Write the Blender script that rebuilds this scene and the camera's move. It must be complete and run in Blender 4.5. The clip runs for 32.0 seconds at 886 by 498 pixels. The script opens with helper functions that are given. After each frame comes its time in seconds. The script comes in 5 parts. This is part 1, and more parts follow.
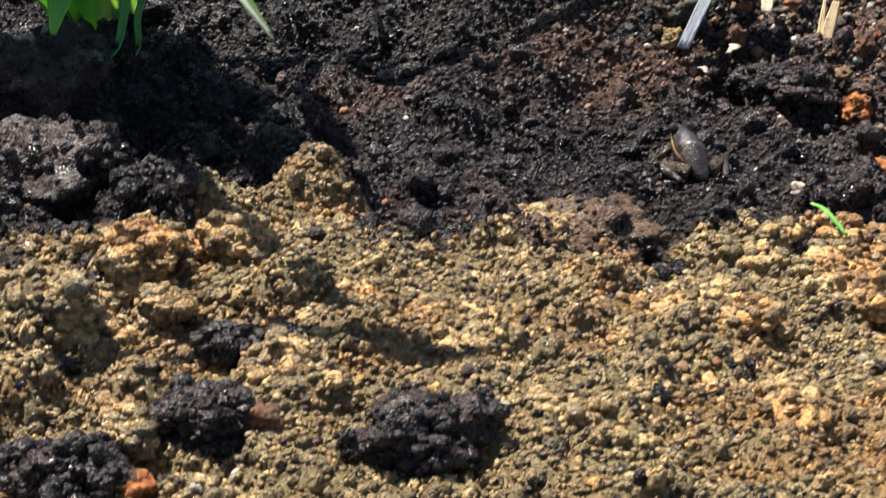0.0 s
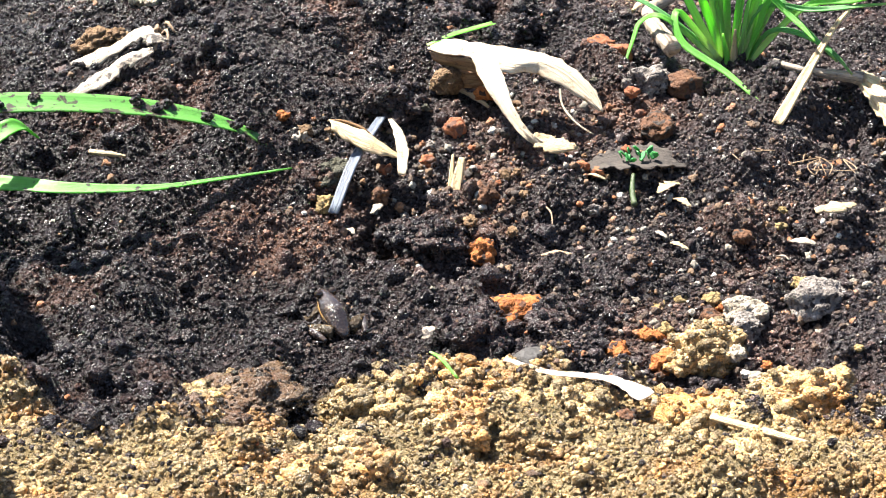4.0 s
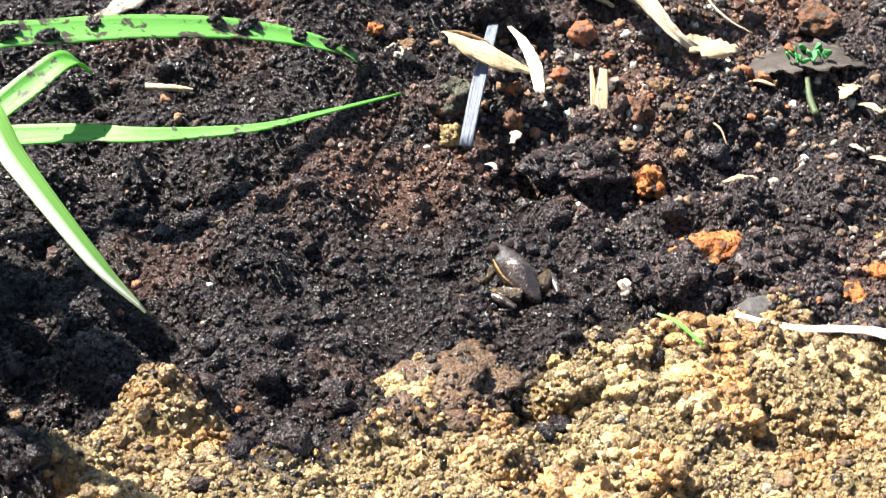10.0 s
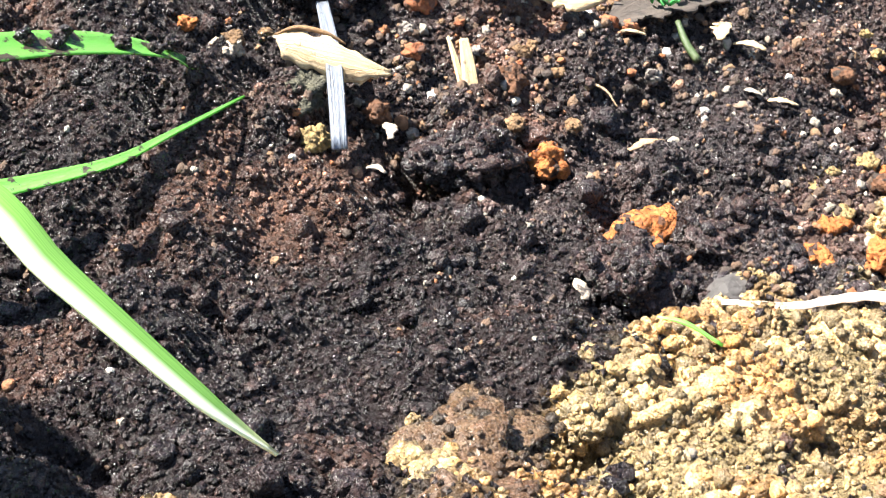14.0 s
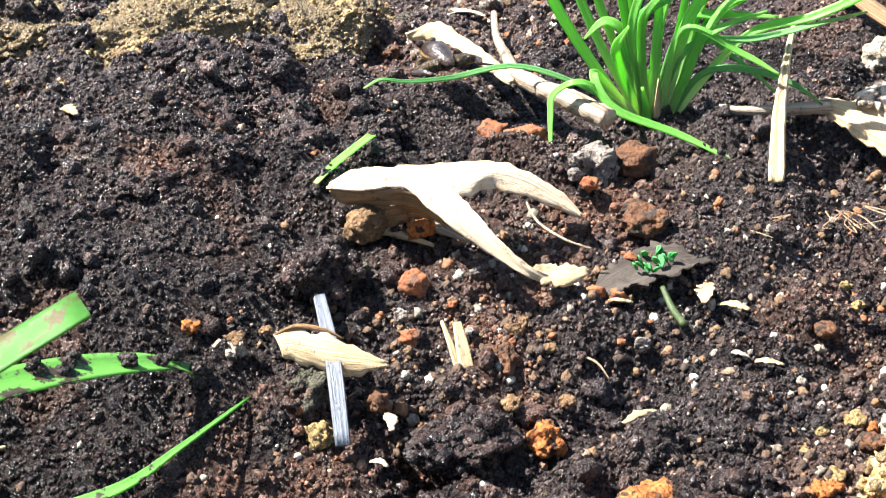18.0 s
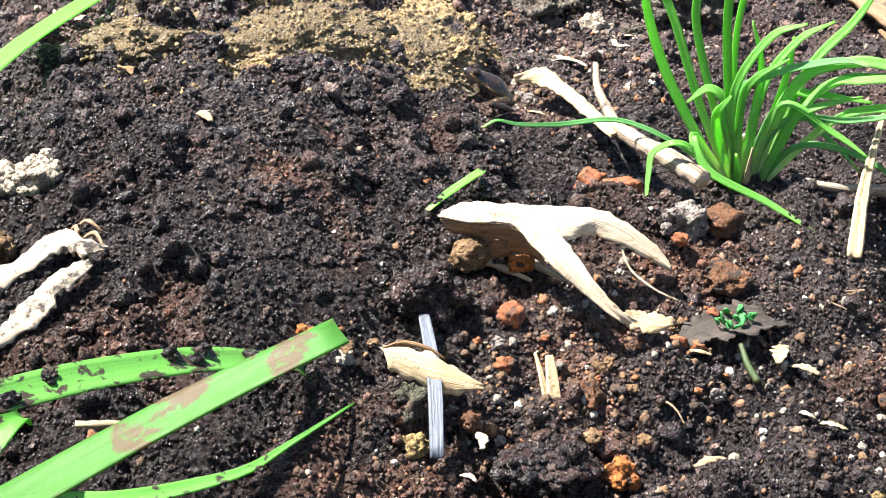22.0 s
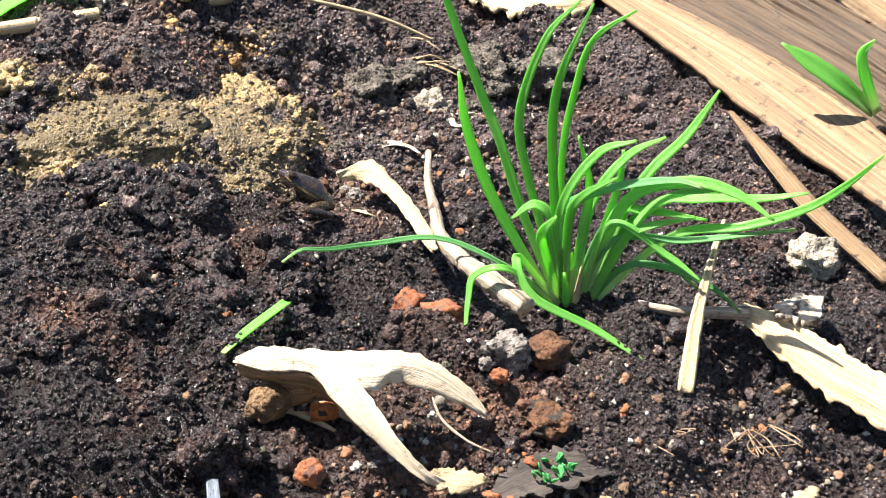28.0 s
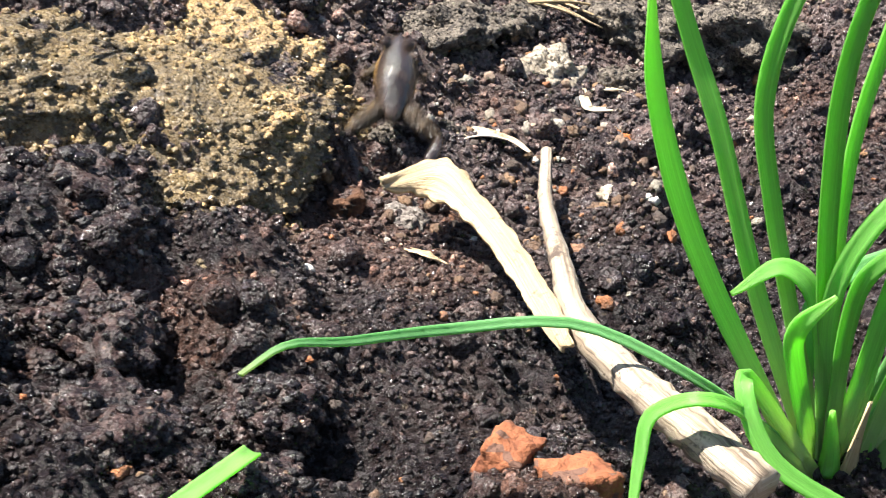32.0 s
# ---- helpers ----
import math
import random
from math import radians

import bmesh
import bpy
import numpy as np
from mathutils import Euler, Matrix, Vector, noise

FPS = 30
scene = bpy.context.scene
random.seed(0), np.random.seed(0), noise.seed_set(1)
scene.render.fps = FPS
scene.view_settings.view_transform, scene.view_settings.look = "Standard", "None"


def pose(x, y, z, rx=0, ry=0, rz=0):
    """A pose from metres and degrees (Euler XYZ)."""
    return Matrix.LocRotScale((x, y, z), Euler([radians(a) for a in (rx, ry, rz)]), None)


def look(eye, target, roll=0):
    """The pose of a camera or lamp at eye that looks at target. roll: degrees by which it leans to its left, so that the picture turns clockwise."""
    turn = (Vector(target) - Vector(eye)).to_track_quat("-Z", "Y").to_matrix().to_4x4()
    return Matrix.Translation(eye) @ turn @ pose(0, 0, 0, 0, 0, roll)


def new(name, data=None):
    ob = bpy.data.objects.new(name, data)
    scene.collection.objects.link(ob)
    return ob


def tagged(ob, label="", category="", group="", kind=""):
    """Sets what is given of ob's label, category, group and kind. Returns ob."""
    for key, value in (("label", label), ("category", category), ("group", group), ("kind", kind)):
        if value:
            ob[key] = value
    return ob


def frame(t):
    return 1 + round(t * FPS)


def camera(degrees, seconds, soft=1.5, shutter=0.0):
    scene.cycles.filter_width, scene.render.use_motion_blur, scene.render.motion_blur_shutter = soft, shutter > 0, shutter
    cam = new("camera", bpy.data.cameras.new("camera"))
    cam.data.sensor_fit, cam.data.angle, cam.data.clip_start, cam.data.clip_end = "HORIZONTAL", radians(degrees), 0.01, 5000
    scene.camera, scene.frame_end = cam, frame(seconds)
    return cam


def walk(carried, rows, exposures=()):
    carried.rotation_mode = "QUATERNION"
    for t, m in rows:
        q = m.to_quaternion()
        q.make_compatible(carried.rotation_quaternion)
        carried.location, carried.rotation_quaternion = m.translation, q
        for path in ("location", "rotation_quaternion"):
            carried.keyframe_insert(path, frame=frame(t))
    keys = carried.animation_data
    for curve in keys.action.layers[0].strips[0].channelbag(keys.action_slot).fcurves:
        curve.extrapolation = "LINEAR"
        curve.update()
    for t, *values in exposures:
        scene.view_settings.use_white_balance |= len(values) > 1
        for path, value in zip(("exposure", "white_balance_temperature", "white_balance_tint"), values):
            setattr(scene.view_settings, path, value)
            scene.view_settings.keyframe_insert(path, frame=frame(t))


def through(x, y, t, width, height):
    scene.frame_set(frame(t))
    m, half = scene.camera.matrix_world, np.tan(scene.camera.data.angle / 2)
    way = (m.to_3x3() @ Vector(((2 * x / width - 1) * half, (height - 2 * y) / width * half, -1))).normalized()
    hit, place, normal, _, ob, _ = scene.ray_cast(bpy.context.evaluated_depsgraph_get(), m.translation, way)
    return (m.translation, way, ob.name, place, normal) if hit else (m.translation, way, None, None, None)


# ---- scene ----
cam = camera(28.0, 32.0, soft=0.9, shutter=0.25)

# seconds, eye in centimetres, turn, tilt from straight down, roll in degrees
PATH = [
    (0.0, -23.69, -41.62, 11.89, -12.47, 64.45, 2.70),
    (0.5, -23.23, -42.03, 13.73, -13.25, 65.07, 2.50),
    (1.0, -23.02, -42.70, 14.35, -14.10, 65.58, 2.30),
    (1.5, -22.70, -43.26, 15.16, -14.58, 65.70, 1.16),
    (2.0, -22.35, -44.06, 15.57, -15.18, 65.91, 1.06),
    (2.5, -21.49, -45.19, 15.33, -15.68, 66.06, -0.21),
    (3.0, -20.86, -46.69, 15.69, -16.51, 66.24, -1.08),
    (3.5, -20.85, -47.80, 16.32, -17.70, 66.00, -1.23),
    (4.0, -21.31, -47.26, 17.54, -18.55, 65.50, -0.85),
    (4.5, -21.56, -45.46, 17.48, -19.01, 64.89, -0.80),
    (6.5, -21.60, -43.22, 18.85, -19.14, 63.30, -0.94),
    (7.0, -21.34, -44.01, 19.02, -19.10, 63.16, -1.09),
    (7.5, -21.40, -44.39, 18.76, -19.40, 63.10, -0.98),
    (8.0, -21.68, -44.01, 18.72, -19.70, 62.85, -0.54),
    (8.5, -22.21, -43.32, 18.38, -20.33, 62.79, -0.35),
    (9.0, -24.34, -40.62, 17.70, -21.73, 62.39, 0.11),
    (9.5, -25.69, -37.94, 17.17, -23.36, 61.93, -0.60),
    (10.0, -26.57, -36.42, 14.98, -26.63, 62.10, -0.89),
    (10.5, -27.60, -34.44, 13.87, -30.19, 61.67, -1.85),
    (11.0, -28.65, -32.35, 13.17, -33.45, 61.28, -3.29),
    (11.5, -29.25, -29.88, 12.62, -35.78, 60.79, -4.33),
    (12.0, -29.25, -28.69, 12.52, -37.81, 60.19, -4.42),
    (12.5, -28.92, -27.80, 12.66, -40.90, 59.68, -3.38),
    (13.0, -28.92, -27.57, 12.37, -44.29, 59.41, -2.72),
    (13.5, -29.11, -27.20, 12.99, -45.41, 58.78, -2.63),
    (14.0, -29.59, -27.02, 13.31, -44.97, 60.33, -0.67),
    (14.5, -29.32, -27.11, 13.23, -44.01, 61.59, -1.42),
    (15.0, -29.72, -27.13, 14.04, -43.72, 62.25, -1.45),
    (15.5, -30.01, -27.71, 14.24, -43.07, 64.22, -2.19),
    (17.5, -29.36, -27.57, 15.72, -44.31, 65.11, -4.22),
    (18.0, -29.11, -27.24, 16.32, -44.60, 64.97, -4.37),
    (18.5, -29.09, -27.55, 17.98, -45.24, 65.26, -4.13),
    (19.0, -29.87, -28.25, 19.04, -46.66, 67.52, -3.32),
    (19.5, -30.64, -28.70, 19.07, -47.60, 69.17, -1.07),
    (20.0, -32.26, -28.39, 18.26, -46.35, 68.48, 0.08),
    (20.5, -32.37, -28.01, 18.03, -44.74, 67.28, 0.45),
    (21.0, -32.20, -27.90, 17.69, -44.02, 66.36, 0.64),
    (21.5, -32.04, -27.82, 17.81, -43.75, 65.82, 1.35),
    (22.0, -32.08, -27.61, 17.81, -43.96, 65.52, 1.90),
    (22.5, -31.93, -27.86, 17.50, -43.57, 65.51, 2.02),
    (23.0, -32.40, -28.72, 17.80, -43.38, 65.52, 1.87),
    (23.5, -34.57, -30.81, 18.90, -43.59, 65.69, 1.87),
    (24.0, -37.35, -33.51, 20.35, -43.90, 65.92, 1.76),
    (24.5, -39.20, -35.25, 21.13, -44.12, 66.15, 1.50),
    (25.0, -38.88, -34.90, 21.21, -44.24, 65.95, 1.11),
    (25.5, -38.29, -34.37, 20.91, -44.29, 65.79, 0.79),
    (26.0, -38.87, -33.87, 22.14, -45.55, 65.77, 1.24),
    (26.5, -35.06, -33.02, 24.11, -44.99, 63.83, 0.57),
    (28.5, -25.02, -22.63, 18.77, -47.05, 63.95, 3.29),
    (29.0, -22.53, -19.39, 17.23, -46.49, 64.11, 3.60),
    (29.5, -20.81, -17.28, 15.84, -45.76, 64.02, 4.02),
    (30.0, -18.76, -15.72, 14.48, -45.44, 64.04, 4.51),
    (30.5, -17.40, -14.05, 13.91, -45.25, 63.96, 4.86),
    (31.0, -15.97, -12.87, 13.40, -45.01, 63.95, 5.17),
    (31.5, -14.71, -12.00, 12.62, -44.74, 64.00, 5.22),
    (32.0, -13.32, -11.61, 11.83, -45.00, 63.95, 5.20),
]
CM = 0.01


def eye_pose(x, y, z, turn, tilt, roll):
    return pose(x * CM, y * CM, z * CM, tilt, 0, turn) @ pose(0, 0, 0, 0, 0, roll)


walk(cam, [(row[0], eye_pose(*row[1:])) for row in PATH],
     exposures=[(0.0, 1.35), (0.6, 1.85), (1.2, 2.1), (4.0, 2.2), (9.0, 2.3), (10.0, 2.25), (11.0, 2.25), (13.0, 2.5), (15.0, 2.35), (17.5, 2.2), (19.0, 2.25), (20.0, 1.95), (21.0, 2.1), (22.0, 2.1), (24.0, 2.2), (26.0, 1.9), (29.0, 1.95), (30.0, 1.92), (31.0, 1.98), (32.0, 2.0)])

# ---- light: a high sun from behind on the left, blue sky ----
SUN_ELEVATION, SUN_AZIMUTH = 60.0, 124.0  # azimuth counted from +x towards +y
world = bpy.data.worlds.new("world")
scene.world = world
world.use_nodes = True
sky = world.node_tree.nodes.new("ShaderNodeTexSky")
sky.sky_type, sky.sun_disc = "NISHITA", False
sky.sun_elevation, sky.sun_rotation = radians(SUN_ELEVATION), radians(90 - SUN_AZIMUTH)
world.node_tree.links.new(sky.outputs["Color"], world.node_tree.nodes["Background"].inputs["Color"])
world.node_tree.nodes["Background"].inputs["Strength"].default_value = 0.05
sun = new("sun", bpy.data.lights.new("sun", "SUN"))
sun.data.energy, sun.data.angle, sun.data.color = 5.0, radians(0.55), (1.0, 0.95, 0.87)
el, az = radians(SUN_ELEVATION), radians(SUN_AZIMUTH)
sun.matrix_world = look((math.cos(el) * math.cos(az) * 3, math.cos(el) * math.sin(az) * 3, math.sin(el) * 3), (0, 0, 0))

# ---- materials ----


def mat(name, rough=0.8, spec=0.5):
    m = bpy.data.materials.new(name)
    m.use_nodes = True
    b = m.node_tree.nodes["Principled BSDF"]
    b.inputs["Roughness"].default_value = rough
    b.inputs["Specular IOR Level"].default_value = spec
    return m, m.node_tree.nodes, m.node_tree.links, b


def noise_node(n, l, scale, detail=4.0, rough=0.6, coord=None, distortion=0.0):
    t = n.new("ShaderNodeTexNoise")
    t.inputs["Scale"].default_value, t.inputs["Detail"].default_value = scale, detail
    t.inputs["Roughness"].default_value, t.inputs["Distortion"].default_value = rough, distortion
    if coord is not None:
        l.new(coord, t.inputs["Vector"])
    return t


def ramp(n, l, fac, stops):
    r = n.new("ShaderNodeValToRGB")
    while len(r.color_ramp.elements) < len(stops):
        r.color_ramp.elements.new(0.5)
    for e, (p, c) in zip(r.color_ramp.elements, stops):
        e.position, e.color = p, (*c, 1)
    l.new(fac, r.inputs["Fac"])
    return r


def mixc(n, l, fac, a, b, how="MIX"):
    x = n.new("ShaderNodeMix")
    x.data_type, x.blend_type = "RGBA", how
    if isinstance(fac, float):
        x.inputs[0].default_value = fac
    else:
        l.new(fac, x.inputs[0])
    for sock, v in ((x.inputs[6], a), (x.inputs[7], b)):
        if isinstance(v, tuple):
            sock.default_value = (*v, 1)
        else:
            l.new(v, sock)
    return x.outputs[2]


def upside(n, l, sock):
    k = n.new("ShaderNodeMath")
    k.operation = "SUBTRACT"
    k.inputs[0].default_value = 1.0
    l.new(sock, k.inputs[1])
    return k.outputs[0]


def bump(n, l, b, heights, strength=0.6):
    """heights: pairs of a socket and the depth of its relief in metres."""
    last = None
    for sock, depth in heights:
        k = n.new("ShaderNodeBump")
        k.inputs["Strength"].default_value, k.inputs["Distance"].default_value = strength, depth
        l.new(sock, k.inputs["Height"])
        if last is not None:
            l.new(last, k.inputs["Normal"])
        last = k.outputs["Normal"]
    l.new(last, b.inputs["Normal"])


def voronoi(n, l, scale, coord, feature="F1"):
    v = n.new("ShaderNodeTexVoronoi")
    v.feature = feature
    v.inputs["Scale"].default_value = scale
    l.new(coord, v.inputs["Vector"])
    return v


DARK = [(0.34, (0.006, 0.005, 0.006)), (0.5, (0.040, 0.032, 0.034)), (0.64, (0.135, 0.109, 0.110))]
TAN = [(0.34, (0.13, 0.096, 0.048)), (0.5, (0.39, 0.285, 0.135)), (0.66, (0.68, 0.53, 0.29))]


def soil_material(name, attribute=True, tan=0.0, loose=False):
    """Crumbly soil: dark humus or tan clay, with grains about a millimetre wide, pale grit and wet glints, some put
    into the colour of loose grains.
    """
    m, n, l, b = mat(name, 0.5, 0.5)
    co = n.new("ShaderNodeNewGeometry").outputs["Position"]
    big = noise_node(n, l, 60, 5, 0.65, co)
    fine = noise_node(n, l, 900, 8, 0.8, co)
    dark = ramp(n, l, fine.outputs["Fac"], DARK).outputs["Color"]
    brown = ramp(n, l, big.outputs["Fac"], [(0.4, (0, 0, 0)), (0.65, (0.022, 0.013, 0.009))]).outputs["Color"]
    dark = mixc(n, l, 1.0, dark, brown, "ADD")
    tanc = ramp(n, l, noise_node(n, l, 600, 7, 0.8, co).outputs["Fac"], TAN).outputs["Color"]
    pale = ramp(n, l, noise_node(n, l, 95, 5, 0.65, co).outputs["Fac"], [(0.45, (0, 0, 0)), (0.6, (0.6, 0.6, 0.6))]).outputs["Color"]
    tanc = mixc(n, l, pale, tanc, ramp(n, l, fine.outputs["Fac"], [(0.35, (0.10, 0.08, 0.045)), (0.65, (0.58, 0.45, 0.24))]).outputs["Color"])
    rusty = ramp(n, l, noise_node(n, l, 38, 5, 0.7, co).outputs["Fac"], [(0.50, (0, 0, 0)), (0.64, (0.8, 0.8, 0.8))]).outputs["Color"]
    if tan != 0.5:
        tanc = mixc(n, l, rusty, tanc, ramp(n, l, fine.outputs["Fac"], [(0.35, (0.20, 0.085, 0.025)), (0.65, (0.62, 0.33, 0.11))]).outputs["Color"])
    grit = voronoi(n, l, 900, co)
    rare = ramp(n, l, grit.outputs["Color"], [(0.84, (0, 0, 0)), (0.87, (1, 1, 1))]).outputs["Color"]
    core = ramp(n, l, grit.outputs["Distance"], [(0.30, (1, 1, 1)), (0.42, (0, 0, 0))]).outputs["Color"]
    dark = mixc(n, l, mixc(n, l, 1.0, rare, core, "MULTIPLY"), dark, (0.26, 0.21, 0.16))
    if attribute:
        at = n.new("ShaderNodeAttribute")
        at.attribute_name = "soil"
        sep = n.new("ShaderNodeSeparateColor")
        l.new(at.outputs["Color"], sep.inputs["Color"])
        rust = ramp(n, l, fine.outputs["Fac"], [(0.36, (0.05, 0.026, 0.02)), (0.64, (0.30, 0.165, 0.115))]).outputs["Color"]
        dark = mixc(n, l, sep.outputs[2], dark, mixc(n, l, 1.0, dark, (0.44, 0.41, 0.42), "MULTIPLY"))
        dark = mixc(n, l, at.outputs["Alpha"], dark, mixc(n, l, 1.0, dark, (2.2, 2.15, 2.05), "MULTIPLY"))
        dark = mixc(n, l, sep.outputs[1], dark, rust)
        col = mixc(n, l, sep.outputs[0], dark, tanc)
    elif tan == 0.5:
        patch = ramp(n, l, noise_node(n, l, 50, 7, 0.75, co).outputs["Fac"], [(0.55, (1, 1, 1)), (0.62, (0, 0, 0))]).outputs["Color"]
        ochre = ramp(n, l, noise_node(n, l, 120, 6, 0.7, co).outputs["Fac"], [(0.44, (0, 0, 0)), (0.66, (1, 1, 1))]).outputs["Color"]
        umber = ramp(n, l, fine.outputs["Fac"], [(0.35, (0.10, 0.075, 0.045)), (0.65, (0.40, 0.31, 0.17))]).outputs["Color"]
        col = mixc(n, l, patch, dark, mixc(n, l, ochre, umber, tanc))
    else:
        col = mixc(n, l, tan, dark, tanc)
    if loose:
        isl = n.new("ShaderNodeNewGeometry").outputs["Random Per Island"]
        # the few brightest dark grains: pale specks, and glints put into the colour
        v = ramp(n, l, isl, [(0.0, (0.45, 0.45, 0.47)), (0.7, (1.05, 1.0, 1.0)), (0.92, (1.5, 1.35, 1.2)), (0.985, (2.2, 1.9, 1.7)), (0.992, (5.0, 4.4, 3.7) if not tan else (1.5, 1.5, 1.5))]).outputs["Color"]
        col = mixc(n, l, 1.0, col, v, "MULTIPLY")
    l.new(col, b.inputs["Base Color"])
    wet = ramp(n, l, noise_node(n, l, 700, 4, 0.6, co).outputs["Fac"], [(0.4, (0.1, 0.1, 0.1)), (0.62, (0.55, 0.55, 0.55))])
    l.new(wet.outputs["Color"], b.inputs["Roughness"])
    grain = voronoi(n, l, 1700, co)
    if loose:
        bump(n, l, b, [(fine.outputs["Fac"], 0.0011), (upside(n, l, grain.outputs["Distance"]), 0.0005)], 1.0)
    else:
        coarse = voronoi(n, l, 750, co)
        bump(n, l, b, [(upside(n, l, coarse.outputs["Distance"]), 0.0032), (upside(n, l, grain.outputs["Distance"]), 0.0016), (fine.outputs["Fac"], 0.003)], 1.0)
    return m


def stone_material(name, stops, scale=260, rough=0.8, relief=0.0007, speck=None):
    m, n, l, b = mat(name, rough, 0.4)
    co = n.new("ShaderNodeTexCoord").outputs["Object"]
    rnd = n.new("ShaderNodeObjectInfo").outputs["Random"]
    shift = n.new("ShaderNodeVectorMath")
    l.new(co, shift.inputs[0])
    l.new(rnd, shift.inputs[1])
    t = noise_node(n, l, scale, 7, 0.7, shift.outputs[0])
    c = ramp(n, l, t.outputs["Fac"], stops).outputs["Color"]
    if speck:
        v = voronoi(n, l, scale * 2.2, shift.outputs[0])
        k = ramp(n, l, v.outputs["Color"], [(0.72, (0, 0, 0)), (0.78, (1, 1, 1))]).outputs["Color"]
        c = mixc(n, l, k, c, speck)
    l.new(c, b.inputs["Base Color"])
    bump(n, l, b, [(t.outputs["Fac"], relief * 4), (upside(n, l, voronoi(n, l, scale * 3, shift.outputs[0]).outputs["Distance"]), relief)], 0.9)
    return m


def leaf_material(name, base, tip, pale, through=0.35, rough=0.38, dirt=0.0, along=60.0, turn=0.8, soil=(0.05, 0.036, 0.028), speck=330, sky_sheen=None):
    """A blade: U runs along it, V across; fine veins, paler middle, optional specks of soil."""
    m, n, l, b = mat(name, rough, 0.5)
    uv = n.new("ShaderNodeUVMap").outputs["UV"]
    sep = n.new("ShaderNodeSeparateXYZ")
    l.new(uv, sep.inputs[0])
    col = ramp(n, l, sep.outputs[0], [(0.0, pale), (0.25, base), (turn, base), (1.0, tip)]).outputs["Color"]
    stretch = n.new("ShaderNodeMapping")
    stretch.inputs["Scale"].default_value = (1.5, along, 1)
    l.new(uv, stretch.inputs["Vector"])
    vein = noise_node(n, l, 1.0, 3, 0.6, stretch.outputs[0])
    shade = ramp(n, l, vein.outputs["Fac"], [(0.3, (0.72, 0.75, 0.7)), (0.7, (1.25, 1.2, 1.15))]).outputs["Color"]
    col = mixc(n, l, 1.0, col, shade, "MULTIPLY")
    own = ramp(n, l, n.new("ShaderNodeObjectInfo").outputs["Random"], [(0.0, (0.62, 0.7, 0.6)), (0.6, (1.0, 1.0, 1.0)), (1.0, (1.1, 1.05, 1.25))]).outputs["Color"]
    col = mixc(n, l, 1.0, col, own, "MULTIPLY")
    # one half of the blade whitened: the sky's reflection put into its colour
    if sky_sheen:
        half = ramp(n, l, sep.outputs[1], [(0.38, (0, 0, 0)), (0.7, (1, 1, 1))]).outputs["Color"]
        col = mixc(n, l, half, col, sky_sheen)
    if dirt:
        co = n.new("ShaderNodeNewGeometry").outputs["Position"]
        d = ramp(n, l, noise_node(n, l, speck, 5, 0.7, co).outputs["Fac"], [(0.62 - dirt, (0, 0, 0)), (0.66 - dirt, (1, 1, 1))])
        col = mixc(n, l, d.outputs["Color"], col, soil)
    l.new(col, b.inputs["Base Color"])
    bump(n, l, b, [(vein.outputs["Fac"], 0.00018)], 0.6)
    if through:
        tr = n.new("ShaderNodeBsdfTranslucent")
        l.new(mixc(n, l, 1.0, col, (1.3, 1.35, 0.9), "MULTIPLY"), tr.inputs["Color"])
        add = n.new("ShaderNodeMixShader")
        add.inputs[0].default_value = through
        l.new(b.outputs[0], add.inputs[1])
        l.new(tr.outputs[0], add.inputs[2])
        l.new(add.outputs[0], n["Material Output"].inputs["Surface"])
    return m


def straw_material(name, stops, along=55.0, rough=0.6, stain=(0.10, 0.055, 0.03), amount=0.58):
    """Dry fibre: streaks along U, stains with shapes of their own."""
    m, n, l, b = mat(name, rough, 0.35)
    uv = n.new("ShaderNodeUVMap").outputs["UV"]
    stretch = n.new("ShaderNodeMapping")
    stretch.inputs["Scale"].default_value = (1.2, along * 1.6, 1)
    l.new(uv, stretch.inputs["Vector"])
    fib = noise_node(n, l, 1.0, 6, 0.7, stretch.outputs[0], 0.0)
    col = ramp(n, l, fib.outputs["Fac"], stops).outputs["Color"]
    co = n.new("ShaderNodeNewGeometry").outputs["Position"]
    s = ramp(n, l, noise_node(n, l, 130, 6, 0.75, co).outputs["Fac"], [(amount, (0, 0, 0)), (amount + 0.08, (1, 1, 1))])
    col = mixc(n, l, s.outputs["Color"], col, stain)
    dust = ramp(n, l, noise_node(n, l, 620, 4, 0.7, co).outputs["Fac"], [(0.60, (0, 0, 0)), (0.68, (0.75, 0.75, 0.75))])
    col = mixc(n, l, dust.outputs["Color"], col, tuple(0.45 * c + 0.02 for c in stain))
    l.new(col, b.inputs["Base Color"])
    bump(n, l, b, [(fib.outputs["Fac"], 0.0012), (noise_node(n, l, 600, 3, 0.6, co).outputs["Fac"], 0.0002)], 0.8)
    return m


SOIL = soil_material("crumbly_soil")
SOIL_DARK = soil_material("dark_crumbs", True, 0.0, True)
SOIL_TAN = soil_material("tan_crumbs", False, 1.0, True)
ROCK_TAN = soil_material("tan_rock", False, 0.5, True)
DRY_CLOD = stone_material("dry_clod", [(0.3, (0.05, 0.04, 0.034)), (0.5, (0.15, 0.125, 0.10)), (0.72, (0.34, 0.29, 0.23))], 480, 0.75, 0.0012, (0.05, 0.04, 0.035))
BROWN = stone_material("brown_stone", [(0.3, (0.06, 0.026, 0.013)), (0.55, (0.13, 0.055, 0.024)), (0.75, (0.22, 0.10, 0.045))], 300, 0.75, 0.0006, (0.03, 0.02, 0.015))
ORANGE = stone_material("orange_stone", [(0.3, (0.26, 0.075, 0.018)), (0.55, (0.45, 0.15, 0.035)), (0.75, (0.58, 0.25, 0.08))], 300, 0.8, 0.0008, (0.06, 0.03, 0.02))
